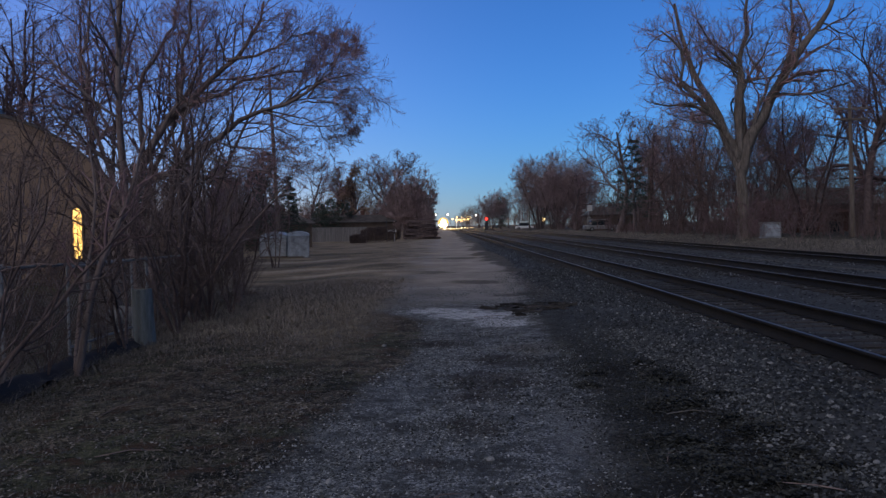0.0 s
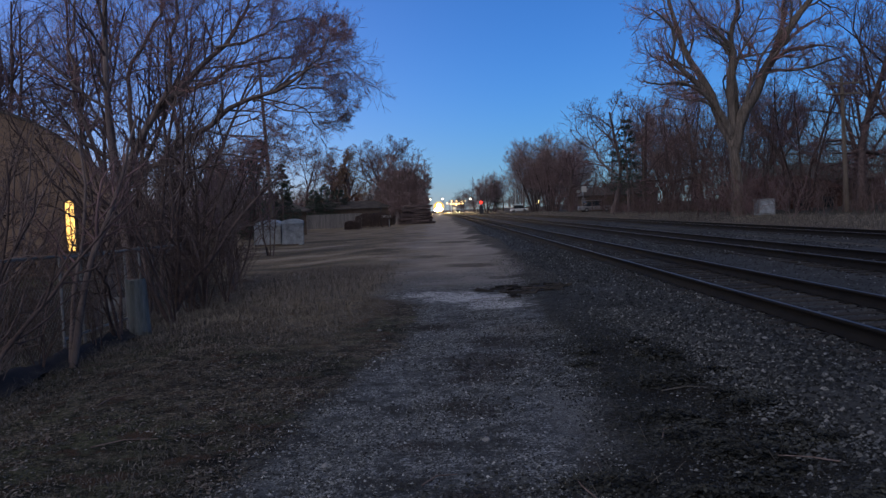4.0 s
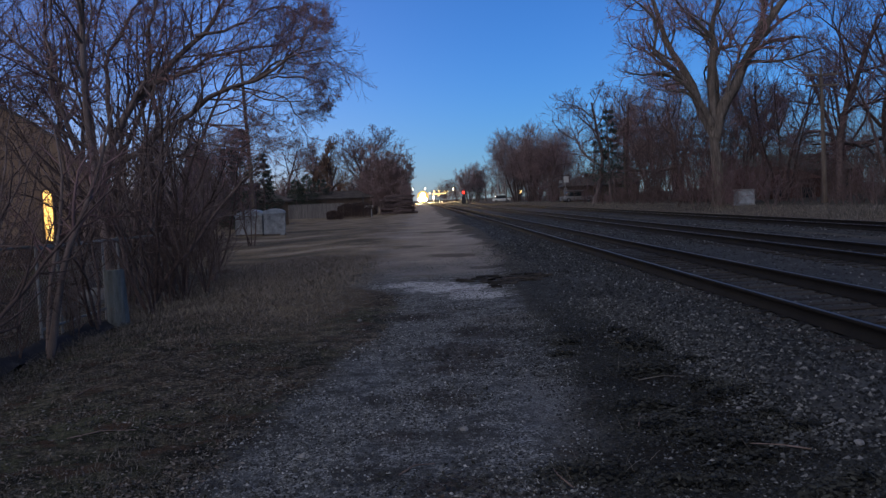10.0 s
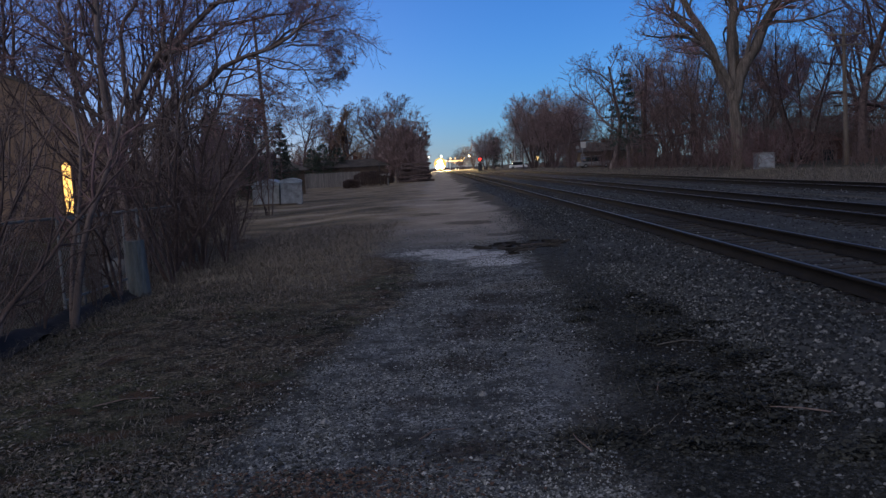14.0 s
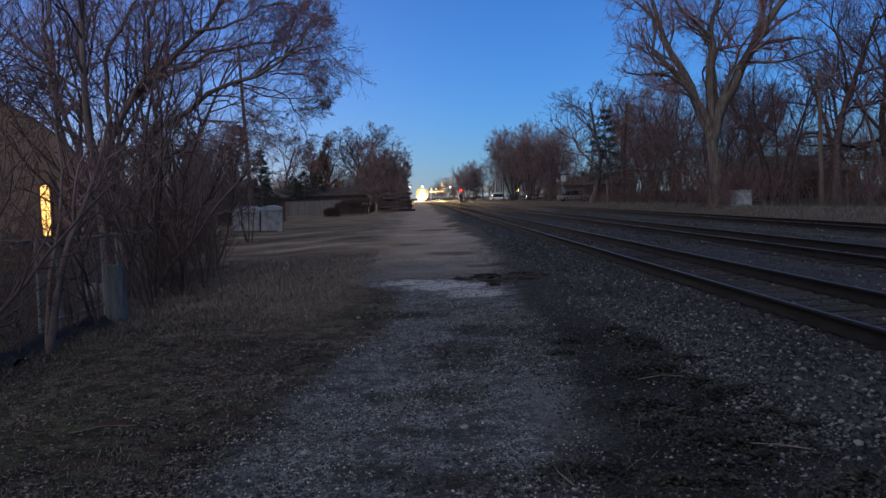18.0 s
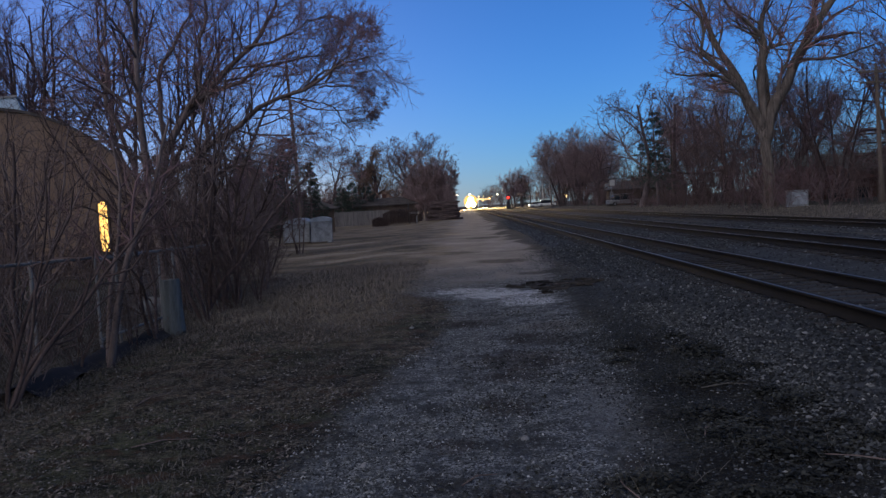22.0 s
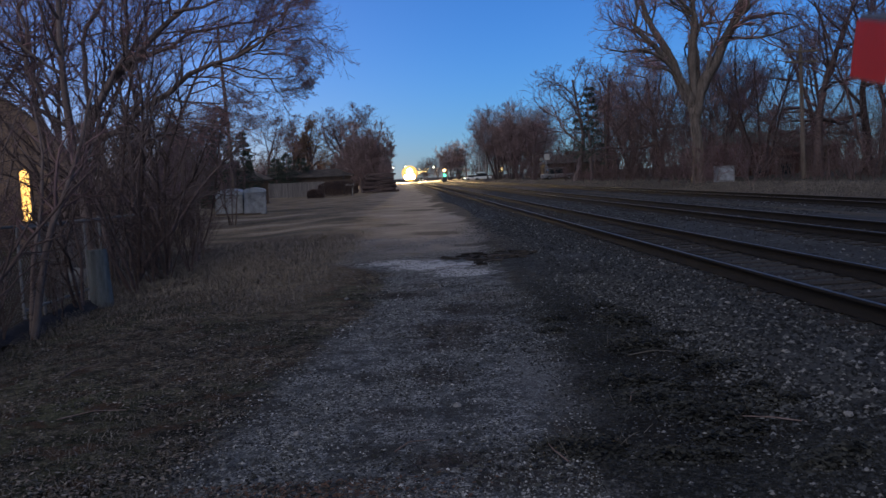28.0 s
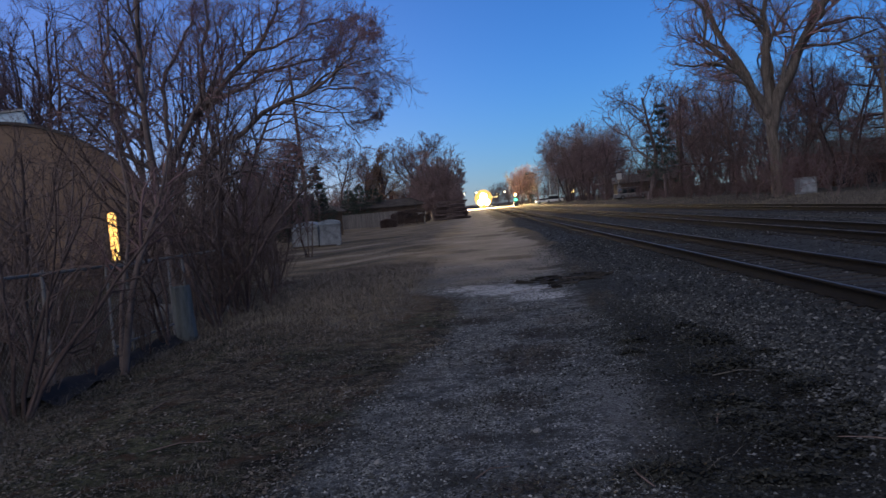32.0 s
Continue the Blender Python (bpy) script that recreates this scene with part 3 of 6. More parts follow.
def bare_tree(name, x, y, height, radius, seed, label, category="tree", group="", limbs=(), bole=(), trunk=(0.45, 9), first=(7, 0.3, 1.0, 42, 0.62),
              levels=((6, 45, 0.5), (6, 45, 0.5), (5, 42, 0.55), (4, 40, 0.6)), up=0.06, droop=0.0, wander=0.13, rmin=0.008, bark=None, twig=None, stems=1, lean=0.08, z=None, splay=0.35, slim=0.62, fine=((6, 6), (5, 5), (4, 4), (3, 3), (2, 3))):
    """A leafless tree: stems, limbs and fine branches, grown from its base."""
    rng = np.random.default_rng(seed)
    ob = thing(name, x, y, float(gz(x, y)) - 0.05 if z is None else z, 0, label, category, group)
    bark, twig = bark or BARK, twig or TWIG
    taper, steps = trunk
    if stems == 1:
        start = np.zeros((1, 3))
        way = np.array([[rng.normal(0, lean), rng.normal(0, lean), 1.0]])
        length, rad0 = np.array([height * (0.8 if not len(limbs) else 0.3)]), np.array([radius])
    else:
        a = rng.uniform(0, 6.28, stems)
        start = np.stack([np.cos(a), np.sin(a), 0 * a], 1) * radius * rng.uniform(1, 4, stems)[:, None]
        way = np.stack([np.cos(a) * splay * rng.uniform(0.2, 1, stems), np.sin(a) * splay * rng.uniform(0.2, 1, stems), np.ones(stems)], 1)
        length, rad0 = height * rng.uniform(0.6, 0.95, stems), radius * rng.uniform(0.6, 1.0, stems)
    pts, rad = sprout(rng, start, way, length, rad0, steps, wander * 0.45, 0.03, 0.3 if not len(limbs) else 0.85, rmin * 2)
    if len(bole):
        pts, rad = curve_through(bole, steps)[None], np.linspace(radius, radius * 0.85, steps + 1)[None]
    if stems == 1:
        rad[:, 0] *= 1.45
        rad[:, 1] *= 1.08
        part("trunk", mesh_np("trunk", *tubes(pts, rad, 18), bark, True), bark, ob)
    else:
        for s in range(stems):
            part("stem", mesh_np("stem", *tubes(pts[s:s + 1], rad[s:s + 1], 7), bark, True), bark, ob)
    if len(limbs):
        rows = [(curve_through(l, 12), np.linspace(r0, r1, 13)) for l, r0, r1 in limbs]
        lp, lr = np.stack([r[0] for r in rows]), np.stack([r[1] for r in rows])
        lp[:, 1:-1] += rng.normal(0, 0.03 + 0.001 * height, lp[:, 1:-1].shape)
        for i in range(len(rows)):
            part("limb", mesh_np("limb", *tubes(lp[i:i + 1], lr[i:i + 1], 11), bark, True), bark, ob)
        pts, rad = lp, lr
        s, w, le, r = offshoots(rng, pts, rad, first[0], 0.25, 1.0, first[3], first[4], slim=slim)
    else:
        s, w, le, r = offshoots(rng, pts, rad, first[0], first[1], first[2], first[3], first[4])
    skins = []
    for depth in range(len(levels) + 1):
        k, sides = fine[depth]
        pts, rad = sprout(rng, s, w, le, np.maximum(r, rmin), k, wander, (up if depth < 2 or not droop else -droop), 0.35, rmin)
        skins.append(tubes(pts, rad, sides))
        if depth == len(levels):
            break
        c, ang, ratio = levels[depth]
        s, w, le, r = offshoots(rng, pts, rad, c, 0.2, 1.0, ang, ratio)
    if stems == 1:
        part("framework", mesh_np("branches", *skins[0], bark, True), bark, ob)
        skins = skins[1:]
    tagged(part("crown", mesh_np("crown", *joined(skins), twig), twig, ob), kind="stuff")
    return ob


# ---- ground ----
def axis_steps(parts):
    out = []
    for a, b, d in parts:
        out.extend(np.arange(a, b, d))
    return np.array(out + [parts[-1][1]])


gx = axis_steps([(-2500, -200, 230), (-200, -40, 16), (-40, -12, 1.4), (-12, 5, 0.22), (5, 26, 0.9), (26, 60, 3), (60, 200, 14), (200, 2500, 230)])
gy = axis_steps([(-2500, -100, 240), (-100, -4, 8), (-4, 3, 0.5), (3, 24, 0.2), (24, 60, 0.7), (60, 140, 3), (140, 700, 20), (700, 4500, 200)])
GX, GY = np.meshgrid(gx, gy)
gv = np.stack([GX, GY, gz(GX, GY)], -1).reshape(-1, 3)
i, j = np.meshgrid(np.arange(len(gx) - 1), np.arange(len(gy) - 1))
k = (j * len(gx) + i).ravel()
gf = np.stack([k, k + 1, k + len(gx) + 1, k + len(gx)], -1)
ground = tagged(new("ground", mesh_np("ground", gv, gf, EARTH, True)), "bare ground with dead grass and a broken gravel lane", "ground", kind="structure")

# ---- ballast and tracks ----
def ballast_bed(name, x0, x1, label):
    bx = np.concatenate([np.arange(x0, x1, 0.16), [x1]])
    by = axis_steps([(-40, 3, 2.0), (3, 30, 0.16), (30, 80, 0.8), (80, 300, 10), (300, 900, 30)])
    X, Y = np.meshgrid(bx, by)
    z = 0.112 * step(X, x0, x0 + 0.9) * (1 - step(X, x1 - 0.9, x1)) + 0.0
    for c in (7.4,):
        z = z - 0.05 * np.exp(-((X - c) / 0.7) ** 2) * (x0 < 5)
    z = z + 0.012 * waves(X, Y, 11, 0.22, 3) + 0.014 * waves(X, Y, 12, 1.1, 2) - 0.12 * ((X == x0) | (X == x1)) + 0.01 * step(X, x0, x0 + 0.3)
    v = np.stack([X + bend(Y), Y, z], -1).reshape(-1, 3)
    a, b = np.meshgrid(np.arange(len(bx) - 1), np.arange(len(by) - 1))
    q = (b * len(bx) + a).ravel()
    return tagged(new(name, mesh_np(name, v, np.stack([q, q + 1, q + len(bx) + 1, q + len(bx)], -1), BALLAST, True)), label, "ballast", kind="structure")


ballast_bed("ballast_bed", 2.5, 13.5, "dark grey crushed stone bed under two tracks")
ballast_bed("ballast_bed", 13.52, 17.6, "dark grey crushed stone bed under the far track")

RAIL_Y = axis_steps([(-40, 80, 20), (80, 900, 20)])
PROFILE = [(-0.07, 0), (0.07, 0), (0.07, 0.012), (0.012, 0.035), (0.012, 0.135), (0.036, 0.145), (0.036, 0.172), (0.028, 0.18), (-0.028, 0.18), (-0.036, 0.172), (-0.036, 0.145), (-0.012, 0.135), (-0.012, 0.035), (-0.07, 0.012)]


def swept(profile, x, z):
    """A closed outline drawn out along the curve of the tracks."""
    p = np.array(profile)
    n, m = len(RAIL_Y), len(p)
    v = np.zeros((n, m, 3))
    v[..., 0] = x + bend(RAIL_Y)[:, None] + p[:, 0]
    v[..., 1] = RAIL_Y[:, None]
    v[..., 2] = z + p[:, 1]
    a = (np.arange(n - 1) * m)[:, None]
    j = np.arange(m)[None]
    j2 = (j + 1) % m
    return v.reshape(-1, 3), np.stack([a + j, a + m + j, a + m + j2, a + j2], -1).reshape(-1, 4)


tie_bm = slab(0, 0, -0.09, 2.6, 0.23, 0.18, 0.012)
tie_mesh = bpy.data.meshes.new("tie")
tie_bm.to_mesh(tie_mesh)
tie_bm.free()
tie_mesh.materials.append(TIE)
plate_bm = slab(0, 0, 0.005, 0.34, 0.19, 0.014, 0.003)
plate_mesh = bpy.data.meshes.new("tie_plate")
plate_bm.to_mesh(plate_mesh)
plate_bm.free()
plate_mesh.materials.append(RAILSIDE)


def railway_track(centre, label, near, far):
    ob = thing("railway_track", 0, 0, 0, 0, label, "railway track", "parallel tracks", "structure")
    for s in (-0.753, 0.753):
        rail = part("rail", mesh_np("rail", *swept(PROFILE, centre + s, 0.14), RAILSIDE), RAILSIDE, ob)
        cap = [(-0.026, 0), (0.026, 0), (0.022, 0.004), (-0.022, 0.004)]
        part("running_surface", mesh_np("running_surface", *swept(cap, centre + s, 0.3195), RAILTOP), RAILTOP, rail, "polished steel running surface")
    rng = np.random.default_rng(int(centre * 10))
    rest = []
    corner = np.array([[sx * 1.3, sy * 0.115, sz] for sx in (-1, 1) for sy in (-1, 1) for sz in (-0.18, 0)])
    quad = np.array([[0, 1, 3, 2], [4, 6, 7, 5], [0, 4, 5, 1], [2, 3, 7, 6], [0, 2, 6, 4], [1, 5, 7, 3]])
    for y in np.arange(-12, 420, 0.52):
        x = centre + float(bend(y)) + rng.normal(0, 0.03)
        if near <= y <= far:
            t = part("tie", tie_mesh, TIE, ob, at=pose(x, y, 0.137 + rng.normal(0, 0.004), 0, 0, rng.normal(0, 0.6)))
            if y < 24:
                for s in (-0.753, 0.753):
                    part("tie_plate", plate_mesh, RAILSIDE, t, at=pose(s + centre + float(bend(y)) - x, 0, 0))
        else:
            rest.append((corner + [x, y, 0.137], quad))
    far_ties = part("ties_beyond", mesh_np("ties_beyond", *joined(rest), TIE), TIE, ob)
    tagged(far_ties, kind="stuff")
    return ob


railway_track(5.23, "near railway track with polished rails on weathered timber ties", 4, 60)
railway_track(9.6, "second railway track with rusty rails on weathered timber ties", 10, 70)
railway_track(15.6, "far railway track with rusty rails beside dry grass", 24, 70)


# ---- loose stone, leaves and grass ----
OCTA = np.array([[1.0, 0, -0.25], [-1, 0.1, -0.2], [0.1, 1, -0.25], [0, -1, -0.15], [0.15, 0.1, 1], [0, 0, -1]])
OCTAF = np.array([[0, 2, 4], [2, 1, 4], [1, 3, 4], [3, 0, 4]])


def pebble(r, seed):
    """A rounded, slightly angular stone."""
    rng = np.random.default_rng(seed)
    bm = bmesh.new()
    bmesh.ops.create_icosphere(bm, subdivisions=2, radius=r)
    a, b, c = rng.uniform(0.75, 1.15), rng.uniform(0.7, 1.0), rng.uniform(0.5, 0.7)
    for v in bm.verts:
        k = 1 + 0.16 * float(waves(v.co.x / r * 1.5, (v.co.y + v.co.z) / r * 1.5, seed, 1.0))
        v.co = (v.co.x * a * k, v.co.y * b * k, v.co.z * c * k)
    return bm


def scatter_stones(rng, x, y, z, size, tall=0.7):
    """Angular stones sunk in the ground, with no underside."""
    n = len(x)
    v = OCTA[None] * rng.uniform(0.7, 1.25, (n, 6, 1)) * (size[:, None] * rng.uniform(0.6, 1.2, (n, 3)) * [1, 1, tall])[:, None]
    a = rng.uniform(0, 6.28, n)
    c, s = np.cos(a)[:, None], np.sin(a)[:, None]
    w = np.stack([v[..., 0] * c - v[..., 1] * s, v[..., 0] * s + v[..., 1] * c, v[..., 2]], -1)
    w += np.stack([x, y, z], -1)[:, None]
    f = OCTAF[None] + (np.arange(n) * 6)[:, None, None]
    return w.reshape(-1, 3), f.reshape(-1, 3)


def ballast_top(x, y):
    return np.maximum(0.112 * step(x, 2.5, 3.4) + 0.022, gz(x, y) * (np.asarray(x) < 2.9))


HOLLOWS = ((2.0, 7.85, 0.42, 0.3), (2.36, 6.7, 0.35, 0.4), (2.1, 5.45, 0.4, 0.3), (1.0, 5.0, 0.45, 0.12), (1.75, 6.2, 0.3, 0.35), (2.25, 9.2, 0.3, 0.4))
rng = np.random.default_rng(21)
n = 70000
sy = 3.5 + 26 * rng.uniform(0, 1, n) ** 1.6
sx = 4.45 - 2.9 * rng.uniform(0, 1, n) ** 1.25 + (rng.uniform(0, 1, n) < 0.33) * rng.uniform(0, 7.5, n)
keep = (np.abs(sx - 4.477) > 0.1) & (np.abs(sx - 5.983) > 0.1)
for cx, cy, rx, ry in HOLLOWS:
    keep &= (((sx - cx) / rx) ** 2 + ((sy - cy) / ry) ** 2 > 1) | (rng.uniform(0, 1, n) < 0.15)
keep &= (sx > 2.5) | (rng.uniform(0, 1, n) < 0.45)
sx, sy = sx[keep], sy[keep]
tagged(new("loose_ballast", mesh_np("loose_ballast", *scatter_stones(rng, sx, sy, ballast_top(sx, sy), (0.006 + 0.034 * rng.uniform(0, 1, len(sx)) ** 2.0) * (0.4 + 0.6 * step(sx, 1.4, 2.9))), CHIP)),
       "loose grey crushed stone beside the rails", "stones", kind="stuff")
n = 20000
sy = 24 + 56 * rng.uniform(0, 1, n) ** 1.3
sx = rng.uniform(2.5, 17.0, n)
keep = np.min([np.abs(sx - c) for c in (4.477, 5.983, 8.847, 10.353, 14.847, 16.353)], 0) > 0.1
sx, sy = sx[keep], sy[keep]
tagged(new("distant_ballast", mesh_np("distant_ballast", *scatter_stones(rng, sx, sy, 0.112 * step(sx, 2.5, 3.4) * np.where(sx < 13.5, 1 - step(sx, 12.6, 13.5), step(sx, 13.52, 14.4)) + 0.025, rng.uniform(0.02, 0.055, len(sx))), CHIP)),
       "loose dark stone between the tracks", "stones", kind="stuff")
n = 64000
sy = 4.0 + 20 * rng.uniform(0, 1, n) ** 2.0
west = np.interp(sy, (4.9, 8.3, 12.0, 15.0, 18.0), (-1.5, -1.0, -0.4, -0.45, -1.6))
east = np.interp(sy, (4.9, 9.0, 14.0, 24.0), (0.95, 1.55, 1.5, 2.1))
sx = west + (east - west) * rng.uniform(-0.06, 1.04, n) + 0.12 * waves(sy * 0, sy, 8, 0.5)
bare = waves(sx, sy, 17, 0.35, 3)
keep = rng.uniform(0, 1, n) < np.clip(0.62 + 0.9 * bare, 0.08, 1.0)
sx, sy, n = sx[keep], sy[keep], int(keep.sum())
tagged(new("lane_gravel", mesh_np("lane_gravel", *scatter_stones(rng, sx, sy, gz(sx, sy) + 0.002, 0.004 + 0.014 * rng.uniform(0, 1, n) ** 2.4, tall=0.75), LANECHIP)),
       "fine grey gravel on the lane", "gravel", kind="stuff")
n = 3000
sy = rng.uniform(5.0, 13.0, n)
sx = 2.75 + 0.12 * np.sin(sy * 0.9) + rng.normal(0, 0.3, n)
tagged(new("shoulder_gravel", mesh_np("shoulder_gravel", *scatter_stones(rng, sx, sy, ballast_top(sx, sy) + 0.012, rng.uniform(0.008, 0.024, n)), SHOULDER)), "pale fine gravel along the ballast's edge", "gravel", kind="stuff")
n = 14000
sy = 3.6 + 9 * rng.uniform(0, 1, n) ** 1.4
sx = rng.uniform(1.0, 2.7, n)
tagged(new("strip_gravel", mesh_np("strip_gravel", *scatter_stones(rng, sx, sy, gz(sx, sy) + 0.002, 0.004 + 0.014 * rng.uniform(0, 1, n) ** 2.2), CHIP)), "dark gravel scattered among weeds", "gravel", kind="stuff")
for q, (x, y, s) in enumerate([(2.72, 8.1, 0.05), (2.9, 5.6, 0.045), (2.75, 5.1, 0.05), (3.3, 7.0, 0.04), (2.4, 6.2, 0.04), (3.6, 9.2, 0.05), (2.1, 9.5, 0.04), (-1.0, 12.0, 0.06), (3.0, 11.0, 0.05), (-0.9, 5.6, 0.045), (0.25, 6.1, 0.05)]):
    st = part("stone", pebble(s * 0.68, 300 + q), PALE, None)
    st.matrix_basis = pose(x, y, (float(ballast_top(x, y)) if x > 2.5 else float(gz(x, y))) + s * 0.14, 0, 0, 40 * q)
    tagged(st, "pale rounded stone lying on the gravel", "stone", "pale stones on the ground")


def blades(rng, x, y, z, h, lean=0.5, width=0.004):
    """Grass blades of two bent pieces."""
    n = len(x)
    a = rng.uniform(0, 6.28, n)
    out = np.stack([np.cos(a), np.sin(a), 0 * a], -1)
    side = np.stack([-np.sin(a), np.cos(a), 0 * a], -1) * width * rng.uniform(0.6, 1.5, n)[:, None]
    p = np.stack([x, y, z], -1)
    l = lean * rng.uniform(0.2, 1.3, n)[:, None]
    m = p + out * h[:, None] * l * 0.35 + np.array([0, 0, 1]) * h[:, None] * 0.6
    t = p + out * h[:, None] * l + np.array([0, 0, 1]) * h[:, None] * (1 - 0.35 * l)
    v = np.stack([p - side, p + side, m + side * 0.8, m - side * 0.8, t], 1).reshape(-1, 3)
    k = (np.arange(n) * 5)[:, None]
    f = np.concatenate([k + [0, 1, 2], k + [0, 2, 3], k + [3, 2, 4]])
    return v, f


def tufted(rng, n, x0, x1, y0, y1, tufts, spread=0.16, power=1.5):
    cx, cy = rng.uniform(x0, x1, tufts), y0 + (y1 - y0) * rng.uniform(0, 1, tufts) ** power
    w = rng.integers(0, tufts, n)
    return cx[w] + rng.normal(0, spread, n), cy[w] + rng.normal(0, spread, n)


x, y = tufted(rng, 34000, -5.8, -1.4, 4.4, 24, 1100, 0.1)
tagged(new("verge_grass", mesh_np("verge_grass", *blades(rng, x, y, gz(x, y) - 0.01, rng.uniform(0.015, 0.075, len(x)), 2.2, 0.0028), STRAW)), "short flattened dead grass on the verge", "grass", kind="stuff")
x, y = tufted(rng, 14000, -6.6, -4.2, 6.5, 26, 330, 0.28)
tagged(new("tall_grass", mesh_np("tall_grass", *blades(rng, x, y, gz(x, y) - 0.01, rng.uniform(0.05, 0.24, len(x)) * np.where(x < -4.6, 1.0, 0.45), 2.6, 0.0024), STRAW)), "tall dry grass under the bushes", "grass", kind="stuff")
x, y = tufted(rng, 9000, -9.5, -2.2, 13, 60, 1500, 0.35, 1.6)
tagged(new("lawn_grass", mesh_np("lawn_grass", *blades(rng, x, y, gz(x, y) - 0.01, rng.uniform(0.02, 0.07, len(x)), 2.2, 0.005), STRAW)), "matted dead lawn grass", "grass", kind="stuff")
x, y = tufted(rng, 27000, -5.5, -1.7, 10.5, 27, 760, 0.26, 0.8)
tagged(new("dry_grass", mesh_np("dry_grass", *blades(rng, x, y, gz(x, y) - 0.01, rng.uniform(0.05, 0.22, len(x)) * (0.35 + 0.65 * step(y, 10.0, 16.0)), 2.3, 0.0028), HAY)), "soft tan dry grass along the lane", "grass", kind="stuff")
x, y = tufted(rng, 6500, 1.3, 2.6, 4.6, 12, 60, 0.15, 1.0)
tagged(new("weeds", mesh_np("weeds", *blades(rng, x, y, gz(x, y) - 0.01, rng.uniform(0.01, 0.05, len(x)), 2.2, 0.003), WEED)), "low dark dead weeds between lane and ballast", "weeds", kind="stuff")
x, y = tufted(rng, 48000, 17.6, 22.5, 22, 190, 5000, 0.6, 1.4)
x = x + bend(y)
tagged(new("far_dry_grass", mesh_np("far_dry_grass", *blades(rng, x, y, gz(x, y) - 0.02, rng.uniform(0.08, 0.26, len(x)), 1.0, 0.005), HAY)), "pale dry grass beyond the far track", "grass", kind="stuff")


def leaves(rng, x, y, z, size):
    n = len(x)
    a, b = rng.uniform(0, 6.28, n), rng.normal(0, 0.45, n)
    u = np.stack([np.cos(a), np.sin(a), np.sin(b) * 0.6], -1) * size[:, None]
    w = np.stack([-np.sin(a), np.cos(a), np.cos(b) * 0.3], -1) * size[:, None] * 0.55
    p = np.stack([x, y, z], -1)
    v = np.stack([p - u, p - w * 0.9, p + u, p + w], 1).reshape(-1, 3)
    return v, (np.arange(n) * 4)[:, None] + [0, 1, 2, 3]


n = 90000
y = 4.2 + 19 * rng.uniform(0, 1, n) ** 1.7
edge = np.interp(y, (4.9, 8.3, 12.0, 15.0, 18.0), (-1.55, -1.05, -0.45, -0.6, -2.0))
x = edge - 4.6 * rng.uniform(0, 1, n) ** 1.15 + rng.normal(0, 0.1, n)
keep = rng.uniform(0, 1, n) < np.clip(0.55 + 0.8 * waves(x, y, 19, 0.4, 3), 0.05, 1)
x, y, n = x[keep], y[keep], int(keep.sum())
tagged(new("fallen_leaves", mesh_np("fallen_leaves", *leaves(rng, x, y, gz(x, y) + 0.012 + 0.03 * rng.uniform(0, 1, n), 0.007 + 0.017 * rng.uniform(0, 1, n) ** 2.2), LITTER)), "brown fallen leaves on the verge", "leaves", kind="stuff")


n = 15000
w = rng.integers(0, 34, n)
cx, cy = rng.uniform(1.35, 2.6, 34), rng.uniform(4.3, 10.0, 34)
size = np.where(np.arange(34) < 12, 0.13, 0.08)
for q, (hx, hy, _, _) in enumerate(HOLLOWS * 2):
    cx[q], cy[q] = hx + rng.normal(0, 0.1), hy + rng.normal(0, 0.1)
x, y = cx[w] + rng.normal(0, 1, n) * size[w] * 1.5, cy[w] + rng.normal(0, 1, n) * size[w]
rise = np.exp(-(((x - cx[w]) / size[w] / 1.5) ** 2 + ((y - cy[w]) / size[w]) ** 2)) * size[w]
tagged(new("weed_leaves", mesh_np("weed_leaves", *leaves(rng, x, y, gz(x, y) + rise * rng.uniform(0, 1, n), rng.uniform(0.008, 0.03, n)), WEED)), "dark withered weeds in low clumps", "weeds", kind="stuff")
n = 70
w = rng.integers(0, 12, n)
p = np.stack([cx[w] + rng.normal(0, 0.16, n), cy[w] + rng.normal(0, 0.12, n), 0 * cx[w]], -1)
p[:, 2] = gz(p[:, 0], p[:, 1])
stalk, girth = sprout(rng, p, rng.normal(0, 0.5, (n, 3)) + [0, 0, 0.8], rng.uniform(0.06, 0.22, n), np.full(n, 0.0024), 3, 0.25, -0.05, 0.5, 0.0012)
tagged(new("weed_stalks", mesh_np("weed_stalks", *tubes(stalk, girth, 3), STRAW)), "thin dead weed stalks standing in the hollows", "weeds", kind="stuff")


w = rng.integers(0, 12, 4200)
spots = np.array([(0.5, 9.2), (0.25, 8.9), (0.75, 10.6), (1.05, 11.4), (-0.2, 12.2), (0.9, 4.7), (0.2, 4.9), (0.15, 7.1), (1.25, 9.9), (0.6, 12.9), (-0.9, 4.6), (0.9, 8.2)])
x, y = spots[w, 0] + rng.normal(0, 0.4, len(w)), spots[w, 1] + rng.normal(0, 0.24, len(w))
tagged(new("lane_litter", mesh_np("lane_litter", *leaves(rng, x, y, gz(x, y) + 0.014, 0.008 + 0.022 * rng.uniform(0, 1, len(w)) ** 2), WEED)), "dark rotten litter lying across the lane", "litter", kind="stuff")


n = 2600
y = 3.7 + 1.0 * rng.uniform(0, 1, n)
x = -0.75 + rng.normal(0, 0.42, n)
tagged(new("leaf_drift", mesh_np("leaf_drift", *leaves(rng, x, y, gz(x, y) + 0.014, rng.uniform(0.006, 0.02, n)), RUSTLEAF)), "thin drift of rust-brown leaves on the lane", "leaves", kind="stuff")


